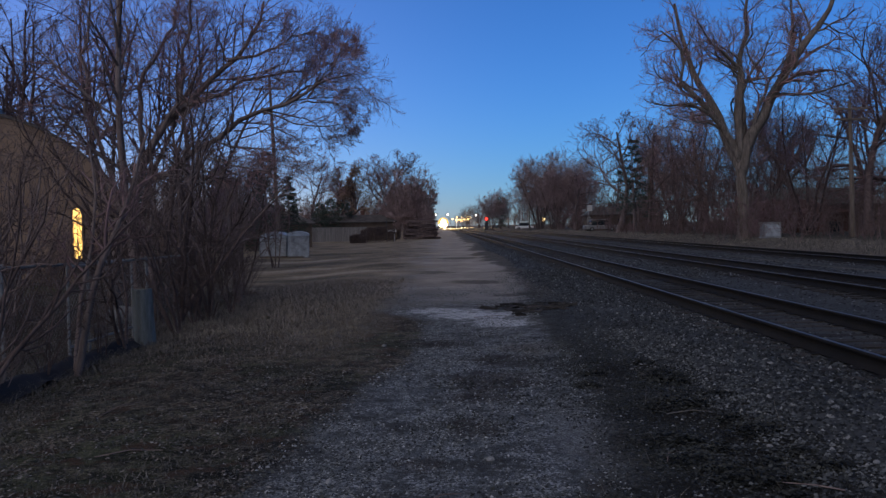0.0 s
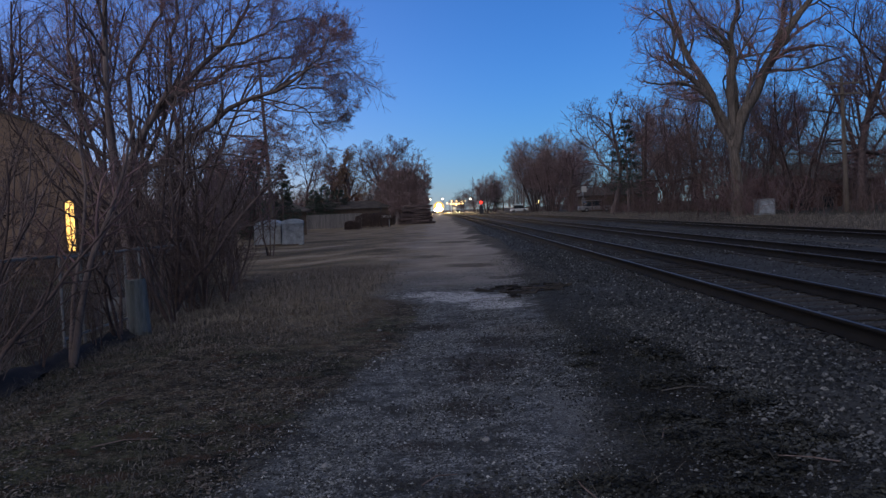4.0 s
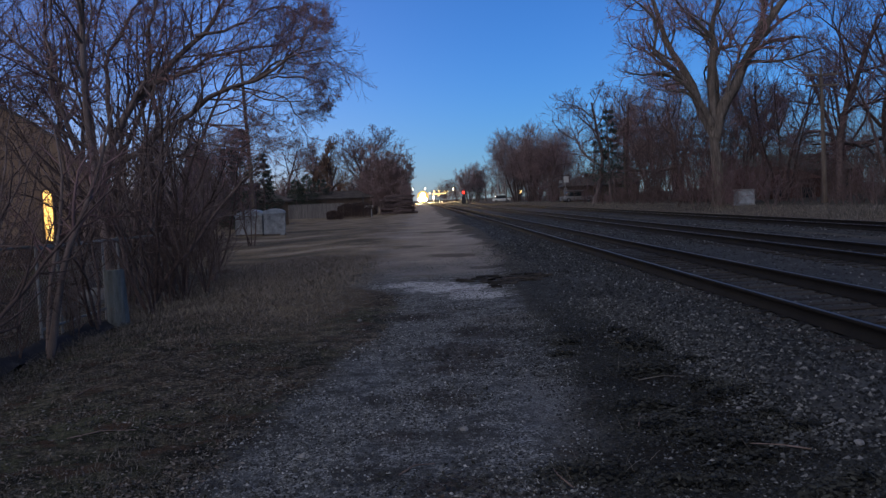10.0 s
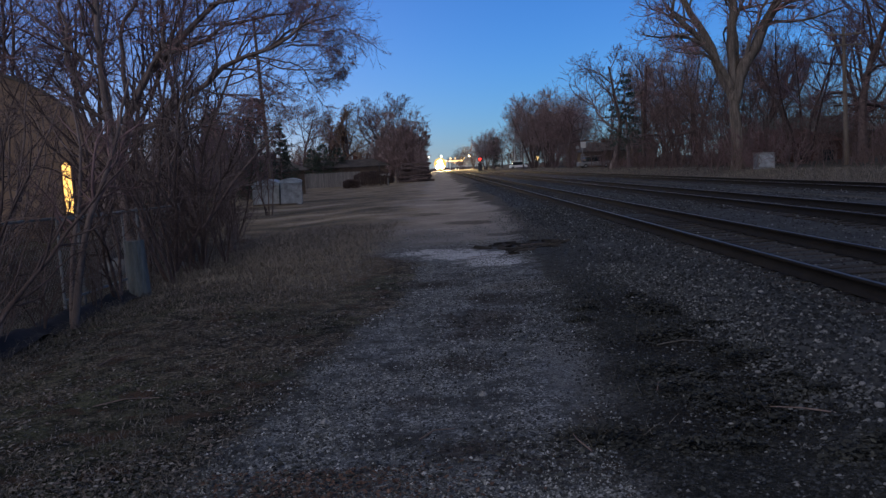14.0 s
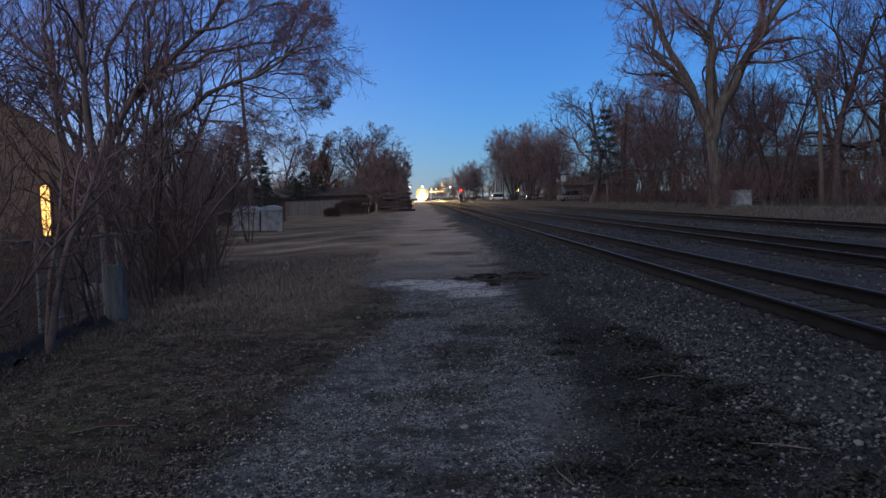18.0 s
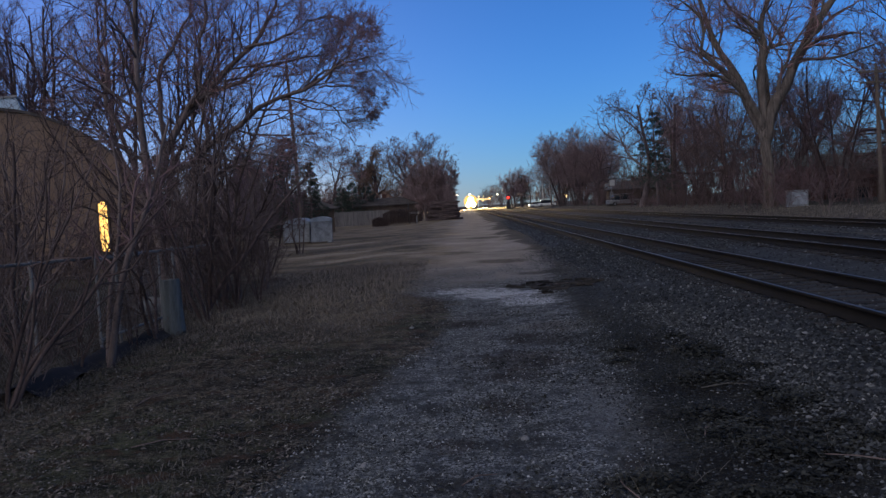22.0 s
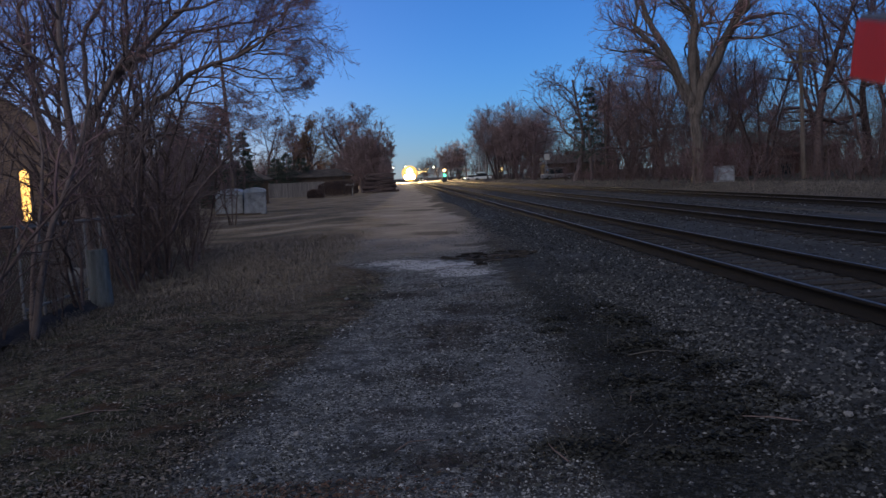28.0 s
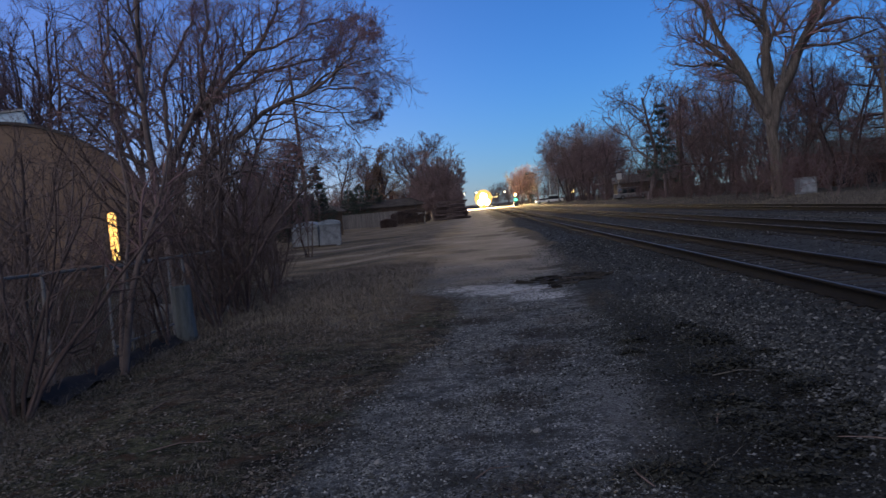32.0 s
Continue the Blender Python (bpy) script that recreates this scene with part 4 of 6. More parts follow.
# ---- crossing gate ----
gate = thing("crossing_gate", 1.06, -3.15, 0, 0, "railway crossing gate with a red and white striped arm", "crossing gate")
part("base_plate", slab(0, 0, 0.03, 0.5, 0.5, 0.06, 0.01), ALU, gate)
part("mast", bar((0, -0.25, 0.05), (0, -0.25, 3.4), 0.055, None, 16), ALU, gate)
part("drive_box", slab(0.05, -0.1, 0.75, 0.42, 0.5, 0.6, 0.03), ALU, gate)
GATE_L = 5.2
arm = thing("gate_arm", 0, 0, 0.8)
arm.parent = gate
arm.matrix_basis = pose(0, 0, 0.8)
tagged(arm, "red and white striped gate arm")
part("arm_beam", slab(-0.037, GATE_L / 2, 0, 0.058, GATE_L - 0.01, 0.15, 0.006), ARMTOP, arm)
edge = GATE_L
widths = [0.145] + [0.4] * 12
for q, w in enumerate(widths):
    lo = max(edge - w, 0.3)
    if edge - lo < 0.05:
        break
    m = REDSHEET if q % 2 == 0 else WHITESHEET
    for s in (-1, 1):
        part("stripe", slab(-0.037 + s * 0.031, (edge + lo) / 2, -0.004, 0.004, edge - lo - 0.001, 0.13, 0.0), m, arm, "red stripe" if q % 2 == 0 else "white stripe")
    edge = lo
part("counterweight", slab(0, -0.55, 0, 0.18, 0.35, 0.3, 0.02), BLACK, arm)
part("support_arm", slab(0.0, -0.2, 0, 0.06, 0.6, 0.09, 0.01), ALU, arm)


# ---- signal beside the far track ----
def signal_head(parent, z, front, back):
    """A searchlight head: a hooded face with a turning lens drum."""
    head = part("signal_head", slab(0, 0.15, z, 0.5, 0.3, 0.5, 0.03), BLACK, parent)
    bm = bmesh.new()
    bmesh.ops.create_circle(bm, cap_ends=True, segments=20, radius=0.7, matrix=pose(0, 0.02, z, 90))
    bmesh.ops.solidify(bm, geom=bm.faces[:], thickness=0.03)
    part("target_plate", bm, BLACK, parent)
    drum = new("lens_drum")
    drum.parent = parent
    drum.matrix_basis = pose(0, 0, z)
    for s, m, lab in ((-1, front, "lit lens"), (1, back, "lens turned away")):
        bm = bmesh.new()
        # radius enlarged so that the glow around the light is part of the shape
        bmesh.ops.create_uvsphere(bm, u_segments=16, v_segments=8, radius=0.5)
        bmesh.ops.delete(bm, geom=[v for v in bm.verts if v.co.y * s < 0.04], context="VERTS")
        part("lens", bm, m, drum, lab)
    return drum


SIGNAL_Y = 262.0
signal = thing("railway_signal", 0.05 * SIGNAL_Y, SIGNAL_Y, 0.0, 0, "railway signal showing a red light on a dark mast", "signal")
part("mast", bar((0, 0.3, 0), (0, 0.3, 4.4), 0.1, None, 12), BLACK, signal)
part("relay_box", slab(0, 0.3, 0.9, 1.3, 0.8, 1.8, 0.04), BLACK, signal)
part("ladder", slab(0.3, 0.4, 2.4, 0.3, 0.06, 4.0, 0.01), BLACK, signal)
upper_drum = signal_head(signal, 3.75, LAMPRED, LAMPAMBER)
lower_drum = signal_head(signal, 2.2, BLACK, LAMPGREEN)


# ---- train ----
train = thing("locomotive", 0, 0, 0, 0, "freight locomotive with its headlight and ditch lights burning", "locomotive")
part("frame", slab(0, 9.0, 1.25, 3.0, 18.6, 0.5, 0.05), BLACK, train)
part("hood", slab(0, 12.0, 2.9, 2.0, 11.5, 2.8, 0.12), LOCO, train)
part("cab", slab(0, 4.2, 3.05, 3.0, 3.0, 3.1, 0.15), LOCO, train)
part("nose", slab(0, 1.6, 2.35, 2.3, 2.3, 1.8, 0.25), LOCO, train)
part("pilot", slab(0, 0.15, 0.85, 2.9, 0.3, 1.0, 0.08), BLACK, train)
for s in (-0.75, 0.75):
    part("windscreen", slab(s, 2.68, 3.85, 1.1, 0.04, 0.75, 0.02), GLASSDARK, train)
for yy in (3.2, 14.6):
    truck = part("bogie", slab(0, yy, 0.75, 2.3, 4.2, 0.6, 0.08), BLACK, train)
    for d in (-1.5, 0, 1.5):
        for s in (-0.76, 0.76):
            part("wheel", bar((s - 0.07, yy + d, 0.52), (s + 0.07, yy + d, 0.52), 0.52, None, 20), RAILSIDE, truck)


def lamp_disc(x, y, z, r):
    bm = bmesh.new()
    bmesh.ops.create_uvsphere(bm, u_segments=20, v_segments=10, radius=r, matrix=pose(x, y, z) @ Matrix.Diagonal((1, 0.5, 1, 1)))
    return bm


# no real part: an added glowing disc stands in for the glare halo
part("lens", lamp_disc(0, -0.4, 3.5, 3.4), FLARE, train, "oversized glowing disc imitating headlight glare")
# real lamps, drawn far oversized to give the glare its white core
part("headlight", lamp_disc(0, -2.2, 4.3, 1.1), HEAD, train, "glaring headlight")
for s in (-1.15, 1.15):
    part("ditch_light", lamp_disc(s, -2.2, 2.1, 0.9), HEAD, train, "glaring ditch light")


# ---- large workshop on the west side ----
def arch_outline(cx, top, r, half, foot, n=28):
    a = math.asin(half / r)
    pts = [(cx + r * math.sin(t), top - r + r * math.cos(t)) for t in np.linspace(-a, a, n)]
    return [(cx - half, foot)] + pts + [(cx + half, foot)]


shop = thing("workshop_building", -20.4, 34, -0.3, 0, "tan workshop with an arched roof and a narrow lit window", "building")
AX, AT, AR, AH = 0.0, 7.2, 8.3, 6.9
outline = arch_outline(AX, AT, AR, AH, 0.0)
bm = prism(outline, 0.3)
part("end_wall", bm, TANWALL, shop, "tan rendered end wall")
bm = prism(outline, 0.3)
bmesh.ops.translate(bm, vec=(0, 6.7, 0), verts=bm.verts)
part("back_wall", bm, TANWALL, shop)
side_h = AT - AR + math.sqrt(AR * AR - AH * AH)
for s in (-1, 1):
    part("side_wall", slab(s * (AH - 0.15), 3.5, side_h / 2, 0.3, 6.4, side_h), TANWALL, shop)
roofline = arch_outline(AX, AT + 0.12, AR + 0.12, AH + 0.15, 0)[1:-1]
inner = [(x, z - 0.12) for x, z in roofline]
bm = prism(roofline + inner[::-1], 7.4)
bmesh.ops.translate(bm, vec=(0, -0.18, 0), verts=bm.verts)
part("roof", bm, ROOFDARK, shop, "dark curved roof edge")
bm = prism([(-9.0, 5.4), (2.0, 6.6), (1.62, 7.72), (-9.0, 7.56)], 5.6)
bmesh.ops.translate(bm, vec=(0, 0.34, 0), verts=bm.verts)
part("roof_monitor", bm, ROOFBLUE, shop, "blue-grey sheet metal roof monitor")
bm = prism([(-9.05, 7.56), (1.66, 7.72), (1.66, 7.8), (-9.05, 7.64)], 5.8)
bmesh.ops.translate(bm, vec=(0, 0.22, 0), verts=bm.verts)
part("monitor_trim", bm, GREYPAINT, shop)
for ob in shop.children:
    if ob.name.split(".")[0] in ("roof", "back_wall", "side_wall", "roof_monitor", "monitor_trim"):
        for v in ob.data.vertices:
            v.co.x -= 0.45 * max(v.co.y, 0.0)
def round_headed(cx, half, foot, top):
    """The outline of a window with a round head."""
    return [(cx - half, foot)] + [(cx - half * math.cos(a), top - half + half * math.sin(a)) for a in np.linspace(0, math.pi, 13)] + [(cx + half, foot)]


bm = prism(round_headed(5.0, 0.19, 1.0, 3.1), 0.06)
bmesh.ops.translate(bm, vec=(0, -0.062, 0), verts=bm.verts)
lit = part("window", bm, LIT, shop, "narrow round-headed window glowing yellow")
outer, inner = round_headed(5.0, 0.27, 0.98, 3.19), round_headed(5.0, 0.188, 0.98, 3.098)
bm = prism(outer + inner[::-1], 0.1)
bmesh.ops.translate(bm, vec=(0, -0.1, 0), verts=bm.verts)
part("window_frame", bm, BROWNWALL, shop)
part("glazing_bar", slab(5.0, -0.075, 1.9, 0.025, 0.02, 1.9, 0.004), BROWNWALL, lit)
for z in (1.5, 2.05, 2.6):
    part("glazing_bar", slab(5.0, -0.075, z, 0.37, 0.02, 0.022, 0.004), BROWNWALL, lit)
part("window_sill", slab(5.0, -0.08, 0.94, 0.66, 0.16, 0.08, 0.01), BROWNWALL, shop)


# ---- chain-link fence ----
def fence_top(y):
    return 1.2 + 0.26 * math.exp(-(y - 6.0) / 7.0)


fence = thing("chain_link_fence", 0, 0, 0, 0, "galvanised chain-link fence behind the bushes", "fence")
fline = [(-5.6, 5.2 + 2.45 * q) for q in range(6)]
for x, y in fline:
    part("post", bar((x, y, float(gz(x, y)) - 0.1), (x, y, fence_top(y) + 0.05), 0.024, None, 8), GALV, fence)
bmw = []
for (xa, ya), (xb, yb) in zip(fline, fline[1:]):
    part("top_rail", bar((xa, ya, fence_top(ya)), (xb, yb, fence_top(yb)), 0.021, None, 8), GALV, fence)
    za, zb = float(gz(xa, ya)) + 0.03, float(gz(xb, yb)) + 0.03
    ln = math.hypot(xb - xa, yb - ya)
    cells = int(ln / 0.09)
    for q in range(-14, cells):
        for d in (1, -1):
            u0, u1 = q / cells, (q + 14) / cells
            w0, w1 = (0.0, 1.0) if d == 1 else (1.0, 0.0)
            if u0 < 0:
                w0 += (0 - u0) / (u1 - u0) * (w1 - w0)
                u0 = 0
            if u1 > 1:
                w1 = w0 + (1 - u0) / (u1 - u0) * (w1 - w0)
                u1 = 1
            P = lambda u, w: (xa + (xb - xa) * u, ya + (yb - ya) * u, za + (zb - za) * u + w * (fence_top(ya + (yb - ya) * u) - 0.02 - za))
            bmw.append((P(u0, w0), P(u1, w1)))
w = np.array(bmw)
part("chain_link", mesh_np("chain_link", *tubes(w, np.full(w.shape[:2], 0.0013), 3), GALV), GALV, fence)

# a pipe-framed gate in the fence
wicket = thing("fence_gate", -5.52, 12.9, 0, 0, "pale pipe-framed chain-link gate in the fence", "gate")
for y in (-1.2, 1.2):
    part("upright", bar((0, y, 0.1), (0, y, 1.3), 0.02, None, 8), GREYPAINT, wicket)
for z in (0.12, 1.28):
    part("frame_rail", bar((0, -1.2, z), (0, 1.2, z), 0.02, None, 8), GREYPAINT, wicket)
for y in (-0.95, 0.95):
    part("foot", bar((0, y * 1.26, float(gz(-5.52, 12.9)) - 0.1), (0, y * 1.26, 0.12), 0.026, None, 8), GALV, wicket)
mesh_lines = []
for q in range(-13, 27):
    for d in (1, -1):
        a, b = -1.2 + q * 0.09, -1.2 + (q + 13) * 0.09
        u0, u1 = max(0.0, (-1.2 - a) / (b - a)), min(1.0, (1.2 - a) / (b - a))
        if u1 > u0:
            mesh_lines.append([(0, a + (b - a) * u, 0.12 + 1.16 * (u if d == 1 else 1 - u)) for u in (u0, u1)])
w = np.array(mesh_lines)
part("chain_link", mesh_np("chain_link", *tubes(w, np.full(w.shape[:2], 0.0013), 3), GALV), GALV, wicket)

# ---- trees and bushes ----
MID = ((5, 5), (4, 4), (3, 3), (2, 3))
FAR = ((4, 4), (3, 3), (2, 3), (1, 3))
CW = (22.3, 60.5)
def cw(points, r0, r1, dy=0.0):
    """A limb of the cottonwood from offsets across and heights, spreading in depth by dy."""
    n = len(points)
    return ([(x, dy * q / (n - 1), z) for q, (x, z) in enumerate(points)], r0, r1)


cw_limbs = [
    cw([(-0.5, 5.6), (-0.95, 6.6), (-1.88, 8.18), (-3.3, 9.65), (-4.47, 10.87), (-5.22, 11.61), (-4.95, 12.66), (-5.59, 13.97), (-6.76, 14.95)], 0.3, 0.06, -2),
    cw([(-0.75, 6.4), (-1.89, 7.94), (-3.07, 9.05), (-4.62, 9.7), (-6.66, 9.54), (-7.85, 9.94)], 0.2, 0.03, -3),
    cw([(-0.42, 5.2), (-0.8, 6.2), (-1.41, 7.92), (-1.85, 9.6), (-2.43, 10.8), (-3.23, 12.24), (-3.67, 13.9), (-4.0, 15.32), (-4.5, 18.0)], 0.42, 0.12, 2.5),
    cw([(-0.42, 5.6), (-0.6, 7.42), (-0.64, 9.79), (-0.49, 11.44), (-0.83, 12.39), (-1.77, 13.25), (-3.06, 14.35), (-3.9, 15.6)], 0.33, 0.05, -1.5),
    cw([(-0.45, 6.4), (-0.6, 9.0), (-0.49, 11.44), (-0.45, 13.08), (-0.11, 14.71), (-0.03, 16.35), (0.3, 19.2)], 0.3, 0.08, 0),
    cw([(-0.4, 5.4), (-0.05, 7.39), (0.04, 10.0), (0.06, 11.3), (0.85, 11.98), (1.82, 12.34), (1.36, 13.72), (1.1, 15.2)], 0.28, 0.05, 3),
    cw([(-0.4, 5.0), (-0.2, 6.0), (0.2, 7.38), (1.03, 8.78), (1.91, 10.64), (2.78, 12.14), (3.65, 13.64), (4.51, 14.79), (5.49, 15.92), (6.4, 18.4)], 0.5, 0.14, -1),
    cw([(2.3, 11.1), (2.77, 11.55), (3.98, 11.93), (5.43, 12.05), (6.4, 11.89)], 0.2, 0.04, -1.5),
    cw([(2.6, 11.7), (3.03, 12.49), (3.9, 14.57), (4.05, 15.97), (4.2, 18.2)], 0.27, 0.07, 2),
    cw([(-0.3, 4.2), (0.2, 5.6), (1.0, 7.35), (1.63, 8.76), (2.6, 10.0)], 0.08, 0.02, 2),
]
bare_tree("cottonwood_tree", *CW, 25, 0.4, 5, "large leafless cottonwood with pale forking limbs beyond the tracks", limbs=cw_limbs, bole=[(-0.2, 0, 0), (-0.25, 0, 2.4), (-0.4, 0, 4.6), (-0.5, 0, 6.6)], first=(10, 0.3, 1, 50, 0.38),
          levels=((6, 44, 0.6), (5, 40, 0.64), (3, 36, 0.68)), fine=((6, 5), (5, 4), (4, 3), (3, 3)), rmin=0.008, slim=0.4, bark=COTTON, twig=SHOOT, up=0.06, wander=0.24)

def arm_of(points, r0, r1, dy):
    """A limb of the spreading tree from offsets across and heights, with a drift in depth."""
    n = len(points)
    return ([(x, dy * q / (n - 1), z) for q, (x, z) in enumerate(points)], r0, r1)


main_limbs = [
    arm_of([(-2.2, 1.6), (-2.1, 2.96), (-1.32, 3.4), (-0.47, 3.75), (0.55, 4.41), (1.14, 4.84), (1.89, 5.16), (2.71, 5.36), (3.12, 5.66), (3.53, 5.87), (4.2, 5.95)], 0.1, 0.018, -0.8),
    arm_of([(1.7, 5.08), (2.5, 5.5), (3.03, 5.95), (3.25, 6.6), (3.45, 7.25)], 0.045, 0.008, 0.5),
    arm_of([(2.9, 5.5), (3.4, 6.05), (3.86, 6.5), (4.25, 6.75)], 0.035, 0.008, -0.6),
    arm_of([(2.71, 5.36), (3.4, 5.4), (4.0, 5.25), (4.35, 4.7)], 0.026, 0.006, 0.5),
    arm_of([(-2.0, 2.6), (-1.47, 4.02), (-0.95, 4.82), (-0.38, 5.45), (0.17, 5.96), (0.77, 6.54), (1.19, 6.96), (1.44, 7.39), (1.7, 8.2)], 0.11, 0.03, 0.4),
    arm_of([(0.9, 4.65), (1.75, 4.6), (2.35, 4.1), (2.7, 3.2)], 0.026, 0.004, -1.2),
    arm_of([(1.89, 5.16), (2.8, 4.95), (3.35, 4.3), (3.55, 3.4)], 0.026, 0.004, 0.9),
    arm_of([(0.77, 6.54), (1.35, 6.68), (2.01, 6.89), (2.5, 7.19), (3.1, 7.3), (3.75, 7.0)], 0.045, 0.01, 0.6),
    arm_of([(-0.6, 5.25), (0.58, 5.65), (1.17, 6.06), (1.99, 6.22), (2.65, 6.35), (3.4, 6.45), (4.2, 6.25)], 0.055, 0.01, 0.9),
    arm_of([(-1.1, 4.6), (-0.46, 5.7), (-0.39, 6.34), (-0.18, 7.13), (-0.04, 7.85), (0.1, 8.6)], 0.06, 0.02, -0.7),
    arm_of([(-1.6, 3.7), (-1.7, 5.16), (-1.59, 6.22), (-1.14, 7.09), (-0.87, 7.81), (-0.7, 8.6)], 0.07, 0.02, 0.8),
    arm_of([(-2.1, 2.4), (-2.6, 4.2), (-2.9, 5.6), (-2.7, 7.0), (-2.5, 8.2)], 0.07, 0.02, -0.9),
]
bare_tree("spreading_tree", -6.6, 22.0, 10, 0.15, 8, "leafless spreading tree with a long arching limb", limbs=main_limbs, bole=[(-2.5, 0, 0), (-2.4, 0, 1.2), (-2.1, 0, 2.5)], first=(19, 0.25, 1, 48, 0.3),
          levels=((6, 38, 0.62), (5, 34, 0.7), (3, 30, 0.8)), fine=((5, 5), (4, 4), (3, 3), (2, 3)), rmin=0.0033, slim=0.45, droop=0.05, up=0.05, wander=0.12, twig=SHOOT)
bare_tree("slender_tree", -6.88, 18.0, 12, 0.095, 9, "tall slender leafless tree with a grey trunk", first=(14, 0.35, 1, 50, 0.3), levels=((5, 45, 0.55), (5, 42, 0.6)), rmin=0.005, lean=0.01, wander=0.1)

# x, y, height, stem radius, stems
thicket = [(-6.3, 9.4, 3.6, 0.04, 4), (-7.0, 8.8, 3.0, 0.02, 4), (-6.4, 11.3, 5.2, 0.06, 2), (-7.6, 12.0, 4.2, 0.025, 4), (-8.1, 14.2, 5.4, 0.045, 4),
           (-5.0, 15.0, 4.2, 0.035, 4), (-5.6, 16.4, 6.0, 0.06, 4), (-6.0, 18.8, 6.4, 0.06, 5), (-5.2, 20.4, 4.4, 0.035, 5), (-9.6, 16.8, 5.6, 0.045, 3),
           (-7.4, 20.8, 6.6, 0.055, 4), (-4.7, 17.4, 2.2, 0.016, 6), (-8.4, 24.0, 7.0, 0.06, 4), (-6.4, 25.0, 5.2, 0.04, 4), (-6.9, 10.6, 3.2, 0.018, 4), (-8.9, 14.2, 3.9, 0.022, 4), (-10.6, 17.5, 4.4, 0.03, 4), (-7.8, 20.0, 8.0, 0.055, 4), (-6.2, 16.8, 7.2, 0.045, 3), (-12.6, 22.0, 8.6, 0.06, 4), (-11.2, 20.5, 7.5, 0.05, 4), (-5.1, 12.8, 3.8, 0.03, 4), (-5.2, 17.6, 5.0, 0.045, 5), 
           (-5.15, 8.45, 3.3, 0.034, 7), (-5.3, 9.3, 1.2, 0.011, 5), (-5.25, 10.4, 1.4, 0.013, 5), (-5.2, 12.1, 1.3, 0.012, 5), (-6.3, 8.2, 1.5, 0.012, 5), (-5.9, 7.7, 2.6, 0.028, 5), (-4.9, 16.6, 2.7, 0.014, 8), (-5.0, 18.6, 2.7, 0.014, 7), (-5.0, 15.9, 1.6, 0.012, 9), (-6.7, 9.8, 1.5, 0.012, 7), (-6.5, 12.0, 1.7, 0.012, 7), (-6.2, 15.2, 1.8, 0.012, 6), (-6.6, 19.6, 2.0, 0.014, 6), (-5.5, 21.6, 1.8, 0.014, 6)]
for q, (x, y, h, r, n) in enumerate(thicket):
    bare_tree("bush", x, y, h, r, 40 + q, "tall leafless bush with thick upright grey stems" if r > 0.045 else "low tangle of thin dead stems" if h < 2.1 else "leafless bush with many thin upright stems", "bush", "thicket beside the lane", stems=n, trunk=(0.3, 8),
              first=(6, 0.2, 1, 38, 0.42), levels=((4, 40, 0.55), (3, 36, 0.65)) if y < 14 else ((4, 40, 0.55), (3, 36, 0.6)), rmin=0.0026, up=0.07, wander=0.26, twig=STEM if q % 2 else BARK, bark=BARK if q % 4 == 0 and y > 9 else STEM, splay=0.75 if y < 8.6 else 1.1 if h == 2.7 else 0.45, fine=((5, 5), (4, 4), (4, 3), (3, 3)) if y < 14 else MID)
bare_tree("sapling", -5.05, 10.75, 4.4, 0.058, 91, "young leafless tree with a leaning brown trunk", "tree", stems=2, splay=0.25, first=(9, 0.35, 1, 40, 0.35), levels=((5, 40, 0.55), (4, 36, 0.6)), rmin=0.003, lean=0.07, wander=0.2)
for q, (x, y, h) in enumerate([(-9.6, 36.0, 7.0), (-11.0, 41.0, 8.2), (-12.2, 46.0, 7.4), (-8.9, 30.0, 6.0), (-13.6, 52.0, 8.8), (-10.2, 33.0, 5.4), (-14.5, 45.0, 8.6), (-9.3, 44.0, 5.2)]):
    bare_tree("bush", x, y, h, 0.045, 140 + q, "leafless bush with many thin upright stems", "bush", "thicket beside the lane", stems=4, trunk=(0.3, 8), first=(7, 0.25, 1, 40, 0.4), levels=((5, 42, 0.55), (4, 36, 0.62)), rmin=0.0045, up=0.06, wander=0.2, twig=DUSKTWIG, bark=STEM, splay=0.4, fine=MID)
for q, (x, y, h) in enumerate([(-20.5, 30.5, 1.6), (-18.6, 31.2, 1.9), (-16.9, 30.6, 1.5), (-15.3, 31.3, 1.8), (-13.6, 30.4, 2.0), (-12.0, 29.5, 1.7), (-10.8, 27.6, 1.9), (-9.6, 25.5, 1.6)]):
    bare_tree("bush", x, y, h, 0.02, 160 + q, "low ragged dark bush before the workshop", "bush", "undergrowth before the workshop", stems=9, trunk=(0.3, 6), first=(8, 0.1, 1, 45, 0.5), levels=((5, 45, 0.6), (3, 40, 0.6)), rmin=0.008, up=0.03, wander=0.28, twig=STEM, bark=STEM, splay=0.9, fine=FAR)
bare_tree("young_tree", -13.3, 64.0, 7.5, 0.03, 77, "pale slender young tree without leaves", first=(12, 0.3, 1, 40, 0.35), levels=((5, 40, 0.5), (4, 36, 0.6)), rmin=0.006, up=0.1)


def stand_of(kinds, places):
    """Trees of a few kinds set out with turns and sizes of their own."""
    first = {}
    for k, x, y, h, turn in places:
        if k not in first:
            first[k] = (kinds[k](x, y, h), h)
            continue
        ob, h0 = first[k]
        c = copy_thing(ob, pose(x, y, float(gz(x, y)) - 0.05, 0, 0, turn))
        c.scale = (h / h0 * 1.02, h / h0 * 0.98, h / h0)


